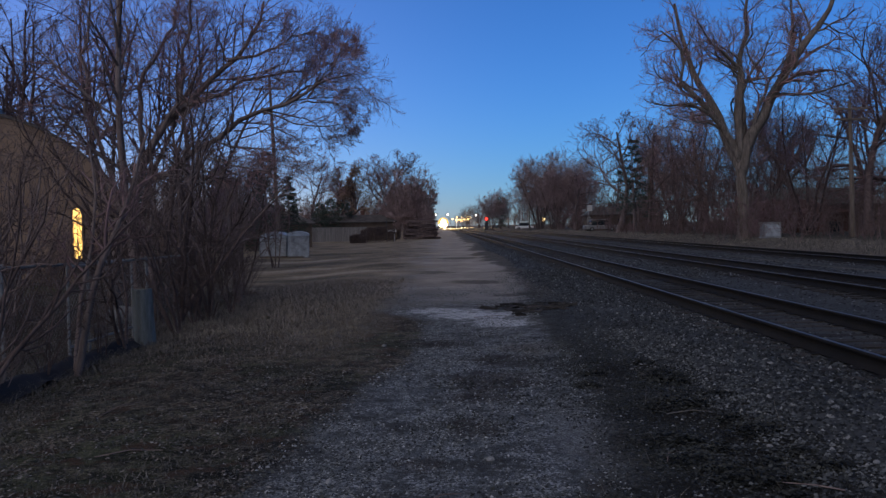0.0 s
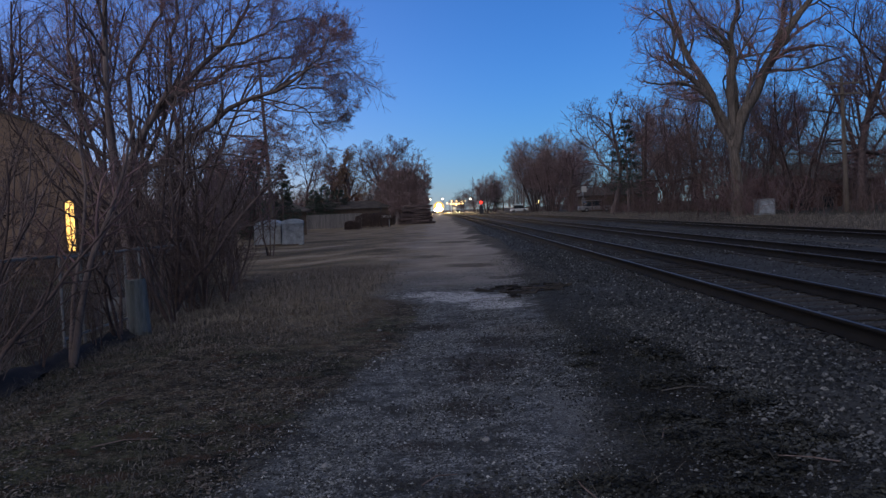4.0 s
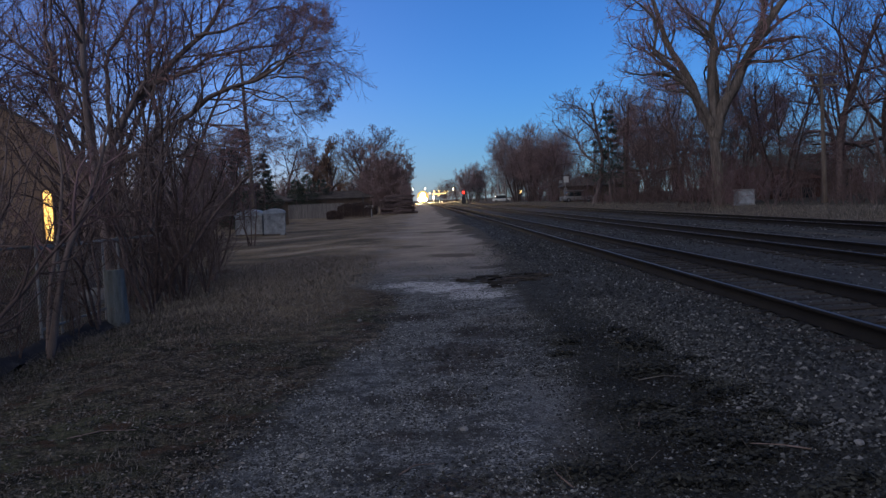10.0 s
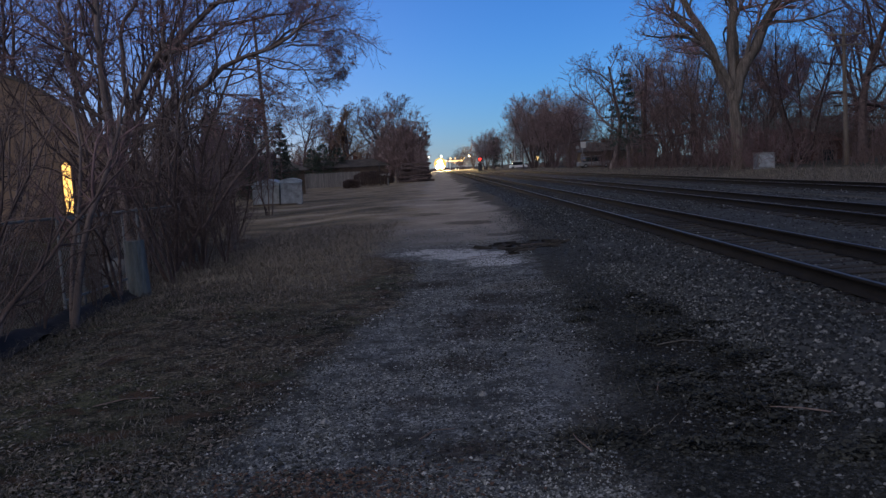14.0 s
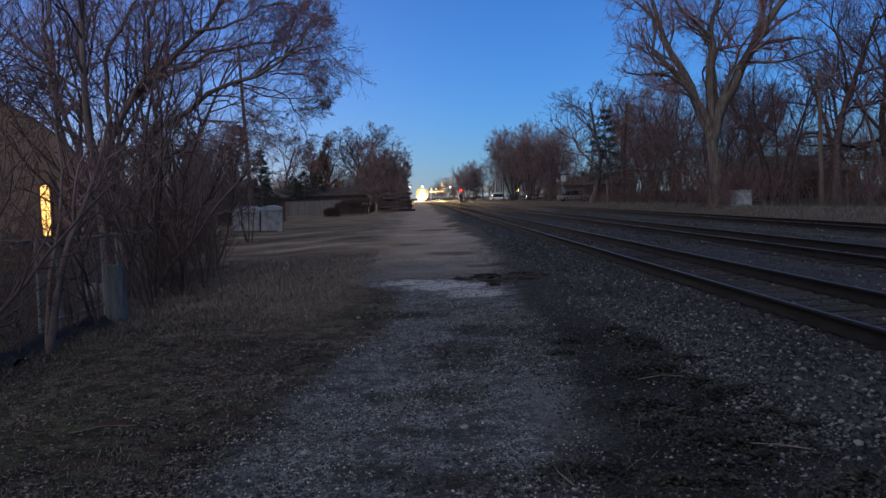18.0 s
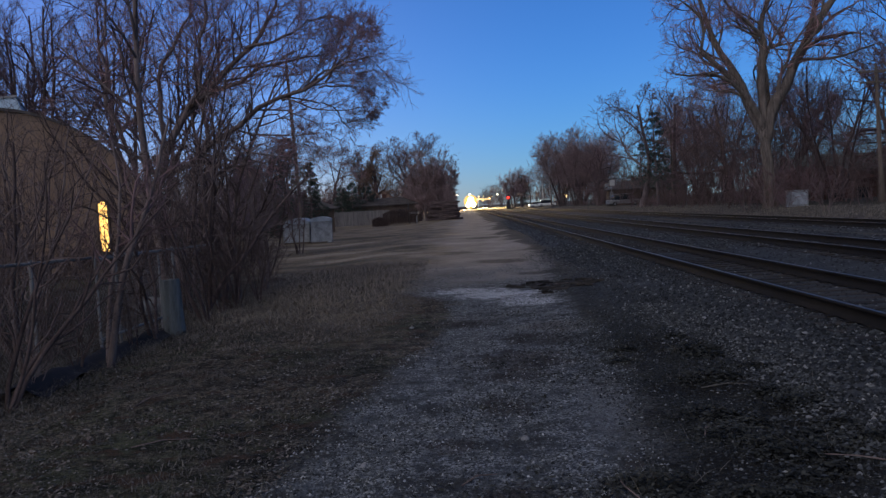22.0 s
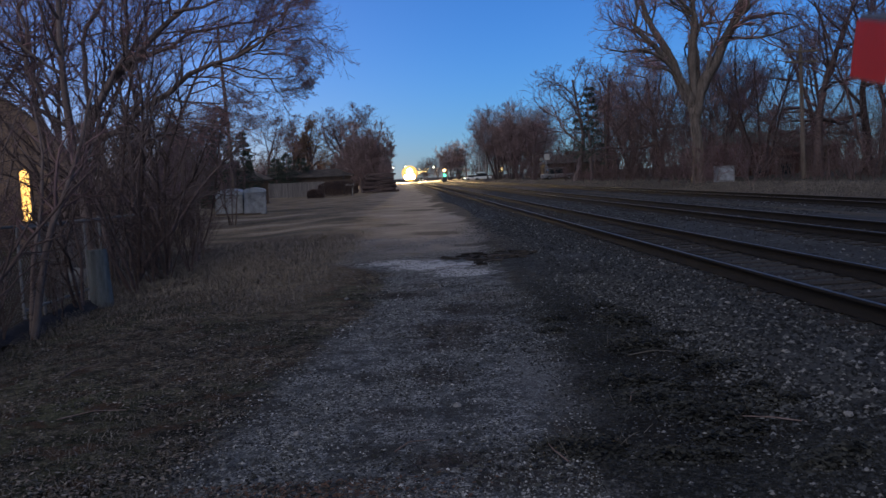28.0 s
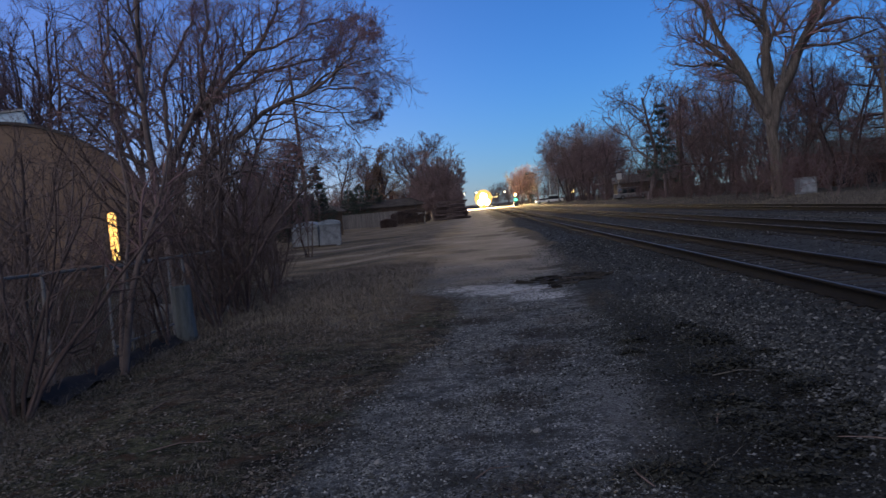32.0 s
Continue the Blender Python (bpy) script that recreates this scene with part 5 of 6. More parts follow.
KINDS = {
    "broad": lambda x, y, h: bare_tree("broad_tree", x, y, h, 0.32, 101, "leafless broad-crowned tree on open ground", group="background trees", first=(9, 0.25, 1, 48, 0.55), levels=((6, 44, 0.6), (6, 42, 0.62), (2, 38, 0.7)), fine=FAR, rmin=0.016, wander=0.2, bark=STEM),
    "vase": lambda x, y, h: bare_tree("vase_tree", x, y, h, 0.17, 102, "leafless tree with a dense fan of brown branches", group="background trees", stems=9, first=(14, 0.3, 1, 38, 0.36), levels=((7, 40, 0.62), (6, 38, 0.7)), fine=FAR, rmin=0.022, up=0.06, twig=MAUVE, bark=STEM, splay=0.5),
    "slim": lambda x, y, h: bare_tree("fine_tree", x, y, h, 0.22, 106, "leafless tree with a fine purplish crown", group="fine-crowned trees", stems=4, first=(8, 0.45, 1, 44, 0.42), levels=((6, 42, 0.6), (4, 38, 0.66), (3, 30, 0.7)), fine=((5, 5), (4, 4), (3, 3), (2, 3)), rmin=0.0052, up=0.07, wander=0.15, bark=STEM, twig=DUSKTWIG, splay=0.45),
    "gnarled": lambda x, y, h: bare_tree("gnarled_tree", x, y, h, 0.3, 103, "leafless tree with crooked open limbs", group="background trees", first=(8, 0.3, 1, 52, 0.58), levels=((7, 50, 0.6), (7, 46, 0.62), (3, 40, 0.7)), fine=((5, 5), (4, 4), (3, 3), (2, 3)), rmin=0.014, wander=0.26, bark=BARK),
    "scrub": lambda x, y, h: bare_tree("scrub_bush", x, y, h, 0.05, 104, "brown leafless scrub along the railway", "bush", "scrub along the railway", stems=7, first=(6, 0.15, 1, 40, 0.45), levels=((4, 42, 0.55), (2, 40, 0.6)), fine=FAR, rmin=0.015, up=0.08, twig=TWIG, splay=0.8),
    "dense": lambda x, y, h: bare_tree("dense_thicket", x, y, h, 0.12, 105, "dense rounded brown thicket at the bend", "bush", "dense thickets", stems=10, first=(10, 0.1, 1, 34, 0.24), levels=((6, 40, 0.64), (7, 40, 0.75)), fine=FAR, rmin=0.02, up=0.08, twig=MAUVE, bark=BARK, splay=0.18),
    "willow": lambda x, y, h: bare_tree("willow_tree", x, y, h, 0.5, 107, "leafless willow with hanging rust-brown twigs", group="background trees", first=(10, 0.3, 1, 46, 0.45), levels=((8, 46, 0.55), (8, 42, 0.6), (4, 34, 0.85)), fine=((5, 5), (4, 4), (3, 3), (3, 3)), rmin=0.018, droop=0.16, wander=0.18, bark=STEM, twig=WILLOW),
}
stand_of(KINDS, [
    # beyond the tracks
    ("broad", 31, 60, 17, 0), ("broad", 37, 64, 19, 80), ("gnarled", 33, 78, 15, 20), ("broad", 42, 82, 17, 200), ("broad", 29, 92, 15, 130), ("gnarled", 40, 100, 16, 170),
    ("gnarled", 22.5, 106, 17.5, 60), ("broad", 28, 112, 17, 300), ("vase", 34, 120, 18, 30), ("broad", 40, 125, 17, 15), ("broad", 50, 96, 18, 250), ("broad", 47, 115, 18, 90),
    ("vase", 22.0, 190, 18.5, 0), ("vase", 24.6, 185, 18, 70), ("vase", 27.5, 195, 18.5, 140), ("vase", 31, 188, 17, 45), ("broad", 36, 170, 16, 100), ("broad", 24, 150, 12, 75),
    ("vase", 16.5, 290, 14, 20), ("vase", 20, 300, 15, 110), ("broad", 24, 310, 15, 210), ("broad", 12, 420, 13, 40), ("broad", 18, 440, 14, 140), ("broad", 25, 430, 14, 230),
    ("slim", 32.5, 55, 15, 10), ("slim", 37, 57, 17, 120), ("slim", 29.5, 66, 13, 220),
    # west side
    ("slim", -29, 50, 19, 33), ("slim", -22.5, 54, 19, 160), ("slim", -19.5, 50, 18, 280), ("slim", -34, 58, 22, 100), ("slim", -26.5, 46, 17, 60), ("slim", -15.5, 48, 15, 310),
    ("willow", -17.0, 150, 15.5, 80), ("willow", -19.6, 153, 14.0, 210), ("gnarled", -12.2, 152, 19.5, 200), ("gnarled", -9.0, 155, 18.5, 310), ("broad", -24, 145, 15, 20), ("broad", -31, 140, 16, 260), ("broad", -35, 110, 15, 140), ("broad", -28, 95, 14, 10),
    ("dense", -3.5, 126, 9.2, 0), ("dense", -4.9, 127, 10.6, 70), ("dense", -6.3, 128, 10.6, 150), ("dense", -7.8, 130, 10.0, 220), ("dense", -9.2, 133, 9.0, 290), ("dense", -3.0, 131, 8.8, 20), ("dense", -5.4, 134, 11.0, 200), ("dense", -2.7, 122, 5.0, 120),
])
rng = np.random.default_rng(14)
places = []
for q in range(3):
    y = 75 + 170 * rng.uniform()
    places.append(("dense", 29 + float(bend(y)) + rng.uniform(0, 34), y, rng.uniform(5, 8.5), rng.uniform(0, 360)))
for q in range(5):
    y = 60 + 80 * rng.uniform()
    places.append(("dense", -19 - rng.uniform(0, 26), y, rng.uniform(4.5, 8), rng.uniform(0, 360)))
for q in range(10):
    y = 46 + 170 * rng.uniform() ** 1.3
    places.append(("scrub", 24.5 + float(bend(y)) + rng.uniform(0, 13), y, rng.uniform(2.6, 5.2), rng.uniform(0, 360)))
for q in range(10):
    y = 48 + 110 * rng.uniform()
    places.append(("scrub", 20.4 + float(bend(y)) + rng.uniform(0, 3.4), y, rng.uniform(1.2, 2.6), rng.uniform(0, 360)))
for q in range(6):
    y = rng.uniform(40, 110)
    places.append(("scrub", -13 - rng.uniform(0, 12), y, rng.uniform(2, 4), rng.uniform(0, 360)))
places += [("scrub", 21.2, 58.4, 3.4, 40), ("scrub", 22.7, 62.0, 5.0, 130), ("scrub", 20.5, 61.0, 2.8, 250), ("scrub", 24.4, 60.0, 3.6, 310)]
stand_of(KINDS, places)


def conifer(name, x, y, h, seed, label, width=0.3, whorls=12, foot=0.15, open_=0.5, group=""):
    """An evergreen: trunk, whorls of branches and needle sprays."""
    rng = np.random.default_rng(seed)
    ob = thing(name, x, y, float(gz(x, y)) - 0.05, 0, label, "tree", group)
    pts, rad = sprout(rng, np.zeros((1, 3)), np.array([[0.01, 0.0, 1.0]]), np.array([h]), np.array([h * 0.018]), 8, 0.02, 0.0, 0.15, 0.01)
    part("trunk", mesh_np("trunk", *tubes(pts, rad, 9), BARK, True), BARK, ob)
    n = whorls * 6
    u = foot + (1 - foot) * (np.repeat(np.arange(whorls), 6) + rng.uniform(-0.2, 0.2, n)) / whorls
    a = rng.uniform(0, 6.28, n)
    length = h * width * (1 - u) ** 0.75 * rng.uniform(0.5, 1.15, n) + 0.3
    start = np.stack([0 * u, 0 * u, u * h], -1)
    bp, br = sprout(rng, start, np.stack([np.cos(a), np.sin(a), 0.12 + 0 * a], -1), length, np.full(n, h * 0.004), 5, 0.1, -0.04, 0.3, 0.008)
    tagged(part("framework", mesh_np("branches", *tubes(bp, br, 4), BARK), BARK, ob), kind="stuff")
    s, w, le, r = offshoots(rng, bp, br, 9, 0.25, 1, 48, 0.34)
    tp, trr = sprout(rng, s, w, le, np.full(len(s), 0.006), 3, 0.12, 0.04, 0.5, 0.005)
    m = 16 if open_ > 0.3 else 24
    k = np.repeat(np.arange(len(s)), m)
    f = rng.uniform(0.1, 1, len(k))[:, None]
    p = tp[k, 0] + (tp[k, -1] - tp[k, 0]) * f + rng.normal(0, 0.02, (len(k), 3))
    d = unit(rng.normal(0, 1, (len(k), 3)) + unit(tp[k, -1] - tp[k, 0]) * 0.9) * (0.012 * h + 0.06)
    e = unit(np.cross(d, rng.normal(0, 1, d.shape))) * (0.0022 * h)
    v = np.stack([p - e, p + e, p + d], 1).reshape(-1, 3)
    part("needles", mesh_np("needles", v, np.arange(len(v)).reshape(-1, 3), NEEDLE), NEEDLE, ob)
    return ob


conifer("pine_tree", 24.0, 104, 12.4, 1, "dark green pine with open layered branches", 0.3, 11, 0.25)
conifer("pine_tree", 26.5, 112, 9.5, 2, "dark green pine with open layered branches", 0.32, 9, 0.1)
for q, (x, y, h) in enumerate([(-16.5, 75, 9.4), (-18.4, 78, 8.0), (-14.9, 77, 7.2), (-20.5, 74, 8.4), (-23.5, 72, 9.0), (-18, 128, 6.8), (-16, 130, 6.2), (-19.6, 127, 6.2), (-26.5, 70, 8.4)]):
    conifer("arborvitae", x, y, h, 10 + q, "dark evergreen with a dense narrow crown", 0.24 if q < 5 else 0.45, 18, 0.04, 0.2, group="evergreens on the west side")
conifer("spruce_tree", 19.5, 296, 12, 30, "dark evergreen among bare trees", 0.25, 14, 0.05)


def far_woods(name, areas, label, seed):
    """Distant bare woods: upright poles with sprays of twigs, too many to tell apart."""
    rng = np.random.default_rng(seed)
    skins = []
    for x0, x1, y0, y1, n, h0, h1 in areas:
        x, y = rng.uniform(x0, x1, n), rng.uniform(y0, y1, n)
        x = x + bend(y)
        r = 0.00009 * y + 0.012
        h = rng.uniform(h0, h1, n)
        s = np.stack([x, y, gz(x, y)], -1)
        p, q = sprout(rng, s, rng.normal(0, 0.22, (n, 3)) + [0, 0, 1.0], h, r * 2.2, 4, 0.1, 0.03, 0.3, 0.01)
        skins.append(tubes(p, q, 3))
        for count, ang, ratio, k in ((7, 42, 0.44, 2), (3, 42, 0.65, 1)):
            s, w, le, _ = offshoots(rng, p, q, count, 0.15, 1, ang, ratio)
            p, q = sprout(rng, s, w, le, np.full(len(s), float(r.mean()) * 0.9), k, 0.12, 0.06, 0.5, 0.008)
            skins.append(tubes(p, q, 3))
    return tagged(new(name, mesh_np(name, *joined(skins), WOODS)), label, "woods", kind="stuff")


far_woods("woods_east", [(24.5, 28.5, 66, 96, 90, 6, 12), (21, 30, 60, 110, 200, 0.8, 2.0), (30, 75, 95, 150, 220, 8, 14), (36, 62, 66, 92, 150, 3, 9), (24.5, 40, 36, 58, 200, 0.6, 2.0), (27, 46, 40, 64, 60, 2, 6), (26, 40, 62, 80, 60, 2, 5), (34, 100, 150, 260, 150, 6, 13), (22, 34, 110, 180, 90, 3, 7), (24, 38, 205, 265, 150, 9, 16), (12, 60, 330, 620, 150, 6, 12)], "dim brown woods far beyond the tracks", 51)
far_woods("woods_west", [(-60, -24, 85, 150, 260, 5, 10), (-30, -9, 155, 240, 160, 6, 11), (-70, -14, 260, 500, 220, 7, 12), (-30, -16, 40, 75, 40, 3, 6)], "dim brown woods beyond the garage", 52)

# ---- poles, boxes and buildings ----
def utility_pole(x, y, h, lean, arms, label):
    ob = thing("utility_pole", x, y, float(gz(x, y)) - 0.1, 0, label, "utility pole", "utility poles")
    top = (lean * h, 0, h)
    part("pole", bar((0, 0, 0), top, 0.17, 0.1, 12), WOODPOLE, ob)
    for z in arms:
        part("crossarm", slab(lean * z, -0.14, z, 2.3, 0.1, 0.12, 0.01), WOODPOLE, ob)
        for s in (-1.05, -0.7, 0.7, 1.05):
            part("insulator", bar((lean * z + s, -0.14, z + 0.06), (lean * z + s, -0.14, z + 0.22), 0.04, 0.03, 8), GALV, ob)
    return ob


utility_pole(-12.3, 60, 13.4, -0.035, (12.4,), "weathered timber utility pole with crossarms")
utility_pole(27.4, 55, 9.2, -0.02, (8.7, 8.0), "timber utility pole with two crossarms among trees")
utility_pole(26.2, 105, 9.0, 0.0, (), "bare timber pole beyond the tracks")
utility_pole(20.5, 200, 8.6, 0.0, (8.0,), "distant timber utility pole")

def lumpy(cx, cz, w, d, h, seed, crown):
    """A sagging box with a rounded top."""
    bm = bmesh.new()
    bmesh.ops.create_cube(bm, size=1.0, matrix=Matrix.Diagonal((w, d, h, 1)))
    bmesh.ops.subdivide_edges(bm, edges=bm.edges[:], cuts=9, use_grid_fill=True)
    for v in bm.verts:
        u = v.co.z / h + 0.5
        v.co.z += crown * u * (1 - (2 * v.co.x / w) ** 2) + 0.06 * u * float(waves(v.co.x, v.co.y, seed, 0.5))
        v.co.x += 0.07 * float(waves(v.co.y, v.co.z, seed + 1, 0.5))
        v.co.y += 0.07 * float(waves(v.co.x, v.co.z, seed + 2, 0.4))
        v.co.x += cx
        v.co.z += cz
    return bm


for q, (bx, by, w, d, h, crown, turn) in enumerate(((-12.3, 58.6, 1.95, 1.3, 1.55, 0.3, -6), (-10.5, 57.6, 1.45, 1.2, 1.7, 0.16, 8), (-11.35, 59.2, 1.0, 1.0, 1.3, 0.35, 3))):
    box = thing("storage_bin", bx, by, float(gz(bx, by)) - 0.04, turn, "pale weathered storage bin under a sagging cover", "bin", "bins at the lawn's edge")
    part("bay", lumpy(0, h / 2, w, d, h * 0.92, 70 + 5 * q, crown), CONCRETE, box)
    part("cover", lumpy(0, h - 0.04, w * 1.05, d * 1.06, 0.16, 90 + 5 * q, crown), SHEETING, box, "pale blue plastic cover")
    part("base_board", slab(0, 0, 0.08, w * 1.02, d * 1.03, 0.16, 0.03), WOODPOLE, box)

cabinet = thing("relay_cabinet", 23.0, 58, 0.42, 4, "pale grey signal relay cabinet in the dry grass", "cabinet")
part("body", slab(0, 0, 0.6, 1.22, 0.9, 1.0, 0.03), GREYPAINT, cabinet)
part("roof", slab(0, 0, 1.14, 1.3, 1.0, 0.08, 0.03), GREYPAINT, cabinet)
part("door", slab(-0.02, -0.46, 0.6, 1.05, 0.03, 0.88, 0.01), CONCRETE, cabinet)
part("plinth", slab(0, 0, 0.06, 1.25, 0.85, 0.14, 0.01), CONCRETE, cabinet)


def house(name, x, y, w, d, eave, ridge, turn, wall, roof, label, windows=3, lit=-1):
    ob = thing(name, x, y, float(gz(x, y)) - 0.1, turn, label, "house", "houses along the railway")
    part("wall", slab(0, -d / 2 + 0.1, eave / 2, w, 0.2, eave), wall, ob)
    part("wall", slab(0, d / 2 - 0.1, eave / 2, w, 0.2, eave), wall, ob)
    for s in (-1, 1):
        part("wall", slab(s * (w / 2 - 0.1), 0, eave / 2, 0.2, d - 0.4, eave), wall, ob)
    bm = bmesh.new()
    o = 0.45
    lo = [bm.verts.new((sx * (w / 2 + o), sy * (d / 2 + o), eave)) for sx, sy in ((-1, -1), (1, -1), (1, 1), (-1, 1))]
    lo2 = [bm.verts.new((v.co.x, v.co.y, eave + 0.15)) for v in lo]
    r = max(w / 2 - d * 0.35, 0.4)
    hi = [bm.verts.new((-r, 0, ridge)), bm.verts.new((r, 0, ridge))]
    bm.faces.new(lo[::-1])
    for q in range(4):
        bm.faces.new((lo[q], lo[(q + 1) % 4], lo2[(q + 1) % 4], lo2[q]))
    bm.faces.new((lo2[0], lo2[1], hi[1], hi[0]))
    bm.faces.new((lo2[2], lo2[3], hi[0], hi[1]))
    bm.faces.new((lo2[1], lo2[2], hi[1]))
    bm.faces.new((lo2[3], lo2[0], hi[0]))
    part("roof", bm, roof, ob)
    part("chimney", slab(r * 0.4, 0.3, ridge, 0.6, 0.6, 1.2, 0.02), BRICKRED, ob)
    for q in range(windows):
        wx = -w / 2 + w * (q + 0.5) / windows
        win = part("window", slab(wx, -d / 2 - 0.01, eave * 0.55, 1.1, 0.06, 1.2, 0.01), LIT if q == lit else GLASSDARK, ob)
        for s in (-0.6, 0.6):
            part("frame", slab(wx + s, -d / 2 - 0.03, eave * 0.55, 0.08, 0.1, 1.36, 0.01), BROWNWALL, win)
    return ob


low_house = house("house", 34.0, 81, 8.4, 6.5, 2.9, 4.4, 4, BRICKRED, ROOFRED, "low brick house with a red-brown hipped roof")
low_house.location.z = -0.7
house("house", 42.5, 96, 15, 9, 2.9, 5.0, 6, BROWNWALL, ROOFGREEN, "long house with a grey-green shingle roof behind bare trees")
house("house", 34, 150, 11, 7, 2.8, 5.0, -20, BROWNWALL, ROOFDARK, "low brown house behind bare trees")
house("house", 27.5, 139, 7, 6, 2.6, 4.2, 0, BROWNWALL, ROOFDARK, "small brown house behind bare trees", 2)
house("garage", -15.5, 132, 15, 7, 2.9, 4.2, 0, BROWNWALL, ROOFDARK, "long low dark-roofed garage beyond the lawn", 3)
house("house", -19.0, 92, 7, 6, 2.6, 4.2, 15, BROWNWALL, ROOFDARK, "small house behind bare trees", 2)

screen = thing("board_fence", -16.4, 114, -0.15, 0, "weathered grey board fence along the lawn", "fence")
for q in range(54):
    part("board", slab(-5.3 + q * 0.2, 0, 1.0, 0.18, 0.03, 2.0 + 0.06 * math.sin(q * 2.1), 0.006), GREYBOARD, screen)
for z in (0.4, 1.6):
    part("rail", slab(0, 0.05, z, 10.8, 0.05, 0.09), GREYBOARD, screen)


def clipped_hedge(x, y, w, d, h, seed, label):
    rng = np.random.default_rng(seed)
    ob = thing("hedge", x, y, float(gz(x, y)), 0, label, "hedge")
    n = 7000
    p = np.stack([rng.uniform(-w / 2, w / 2, n), rng.uniform(-d / 2, d / 2, n), h * rng.uniform(0.02, 1, n) ** 0.7], -1)
    p[:, 2] *= 1 - 0.25 * (np.abs(p[:, 0]) / (w / 2)) ** 3 + 0.06 * waves(p[:, 0], p[:, 1], seed, 0.6)
    d3 = unit(rng.normal(0, 1, (n, 3)) + [0, 0, 0.6]) * 0.2
    e = unit(np.cross(d3, rng.normal(0, 1, (n, 3)))) * 0.02
    v = np.stack([p - e, p + e, p + d3], 1).reshape(-1, 3)
    part("foliage", mesh_np("foliage", v, np.arange(len(v)).reshape(-1, 3), STEM), STEM, ob)
    st = np.stack([np.linspace(-w / 2, w / 2, 14), rng.normal(0, d / 5, 14), np.zeros(14)], -1)
    sp, sr = sprout(rng, st, np.tile([0, 0, 1.0], (14, 1)), np.full(14, h * 0.8), np.full(14, 0.03), 3, 0.2, 0, 0.5, 0.01)
    for q in range(len(sp)):
        part("stem", mesh_np("stem", *tubes(sp[q:q + 1], sr[q:q + 1], 5), BARK), BARK, ob)
    return ob


clipped_hedge(-9.0, 108, 4.6, 1.5, 2.1, 3, "low dark brown leafless hedge")
clipped_hedge(-11.4, 105, 2.0, 1.4, 1.1, 5, "small round dark shrub")

sign = thing("sign_board", -7.6, 108, -0.1, 0, "small white notice board on a dark post", "sign")
part("post", bar((-0.3, 0, 0), (-0.3, 0, 2.9), 0.06, None, 8), BLACK, sign)
part("board", slab(0.4, -0.05, 1.35, 1.2, 0.05, 0.3, 0.02), PALEWALL, sign)
bollard = thing("marker_post", -6.6, 104, -0.1, 0, "short white marker post in the grass", "post")
part("shaft", bar((0, 0, 0), (0, 0, 1.0), 0.07, 0.06, 10), GREYPAINT, bollard)
part("cap", bar((0, 0, 0.98), (0, 0, 1.06), 0.08, 0.05, 10), BLACK, bollard)

pile = thing("timber_pile", -3.4, 113, 0.0, 2, "dark pile of old timbers beside the lane", "timber pile")
rng = np.random.default_rng(6)
for row in range(9):
    for q in range(4):
        part("timber", slab(rng.normal(0, 0.15), -0.6 + q * 0.42, 0.16 + row * 0.29, 4.4 - 0.1 * row + rng.normal(0, 0.35), 0.3, 0.25, 0.03, pose(0, 0, 0, rng.normal(0, 3.0), rng.normal(0, 1.2), rng.normal(0, 9.0))), STEM, pile)

# ---- far road, lamps and traffic ----
def street_lamp(x, y, h, m, reach=1.5, label="lit street lamp at the far crossing"):
    ob = thing("street_lamp", x, y, 0, 0, label, "street lamp", "street lamps at the far crossing")
    part("pole", bar((0, 0, 0), (0, 0, h), 0.12, 0.08, 8), GALV, ob)
    part("arm", bar((0, 0, h - 0.1), (reach, 0, h + 0.2), 0.06, 0.05, 8), GALV, ob)
    part("lamp_head", slab(reach, 0, h + 0.2, 0.9, 0.4, 0.2, 0.05), BLACK, ob)
    bm = bmesh.new()
    bmesh.ops.create_uvsphere(bm, u_segments=12, v_segments=8, radius=0.55, matrix=pose(reach, -0.1, h))
    part("lamp_glass", bm, m, ob, "glowing lamp glass")
    return ob


for x, y, h, m in ((-8.3, 560, 9.5, LAMPWHITE), (0.2, 545, 9.4, LAMPWHITE), (6.5, 560, 7.6, LAMPWARM), (9.5, 540, 7.4, LAMPWARM), (12.5, 520, 7.0, LAMPWARM), (3.5, 580, 6.5, LAMPWARM), (11.0, 470, 5.2, LAMPWARM),
                   (13.5, 500, 6.8, LAMPWARM), (8.2, 505, 4.6, LAMPWARM), (15.8, 460, 7.5, LAMPWHITE), (25.0, 222, 3.0, LAMPWARM)):
    street_lamp(x, y, h, m)


for x, y, h in ((21.3, 230, 9.4), (23.6, 232, 8.7)):
    mast = thing("light_mast", x, y, 0.1, 0, "slender pale steel mast beside the far track", "mast", "masts beside the far track")
    part("shaft", bar((0, 0, 0), (0, 0, h), 0.13, 0.08, 10), PALEWALL, mast)
    part("foot", slab(0, 0, 0.15, 0.5, 0.5, 0.3, 0.03), CONCRETE, mast)
canopy = thing("station_canopy", 10.0, 480, 0, 0, "brightly lit filling station canopy by the far crossing", "canopy")
part("roof", slab(0, 0, 5.6, 9, 7, 0.5, 0.05), WHITEPAINT, canopy)
part("light_strip", slab(0, -3.55, 5.25, 8.6, 0.3, 0.5, 0.05), LAMPWARM, canopy, "glowing light strip")
part("light_strip", slab(0, 0, 5.28, 8.0, 1.2, 0.1, 0.02), LAMPWARM, canopy, "glowing light strip")
for sx in (-3.6, 3.6):
    part("column", slab(sx, 0, 2.7, 0.4, 0.4, 5.4, 0.03), WHITEPAINT, canopy)


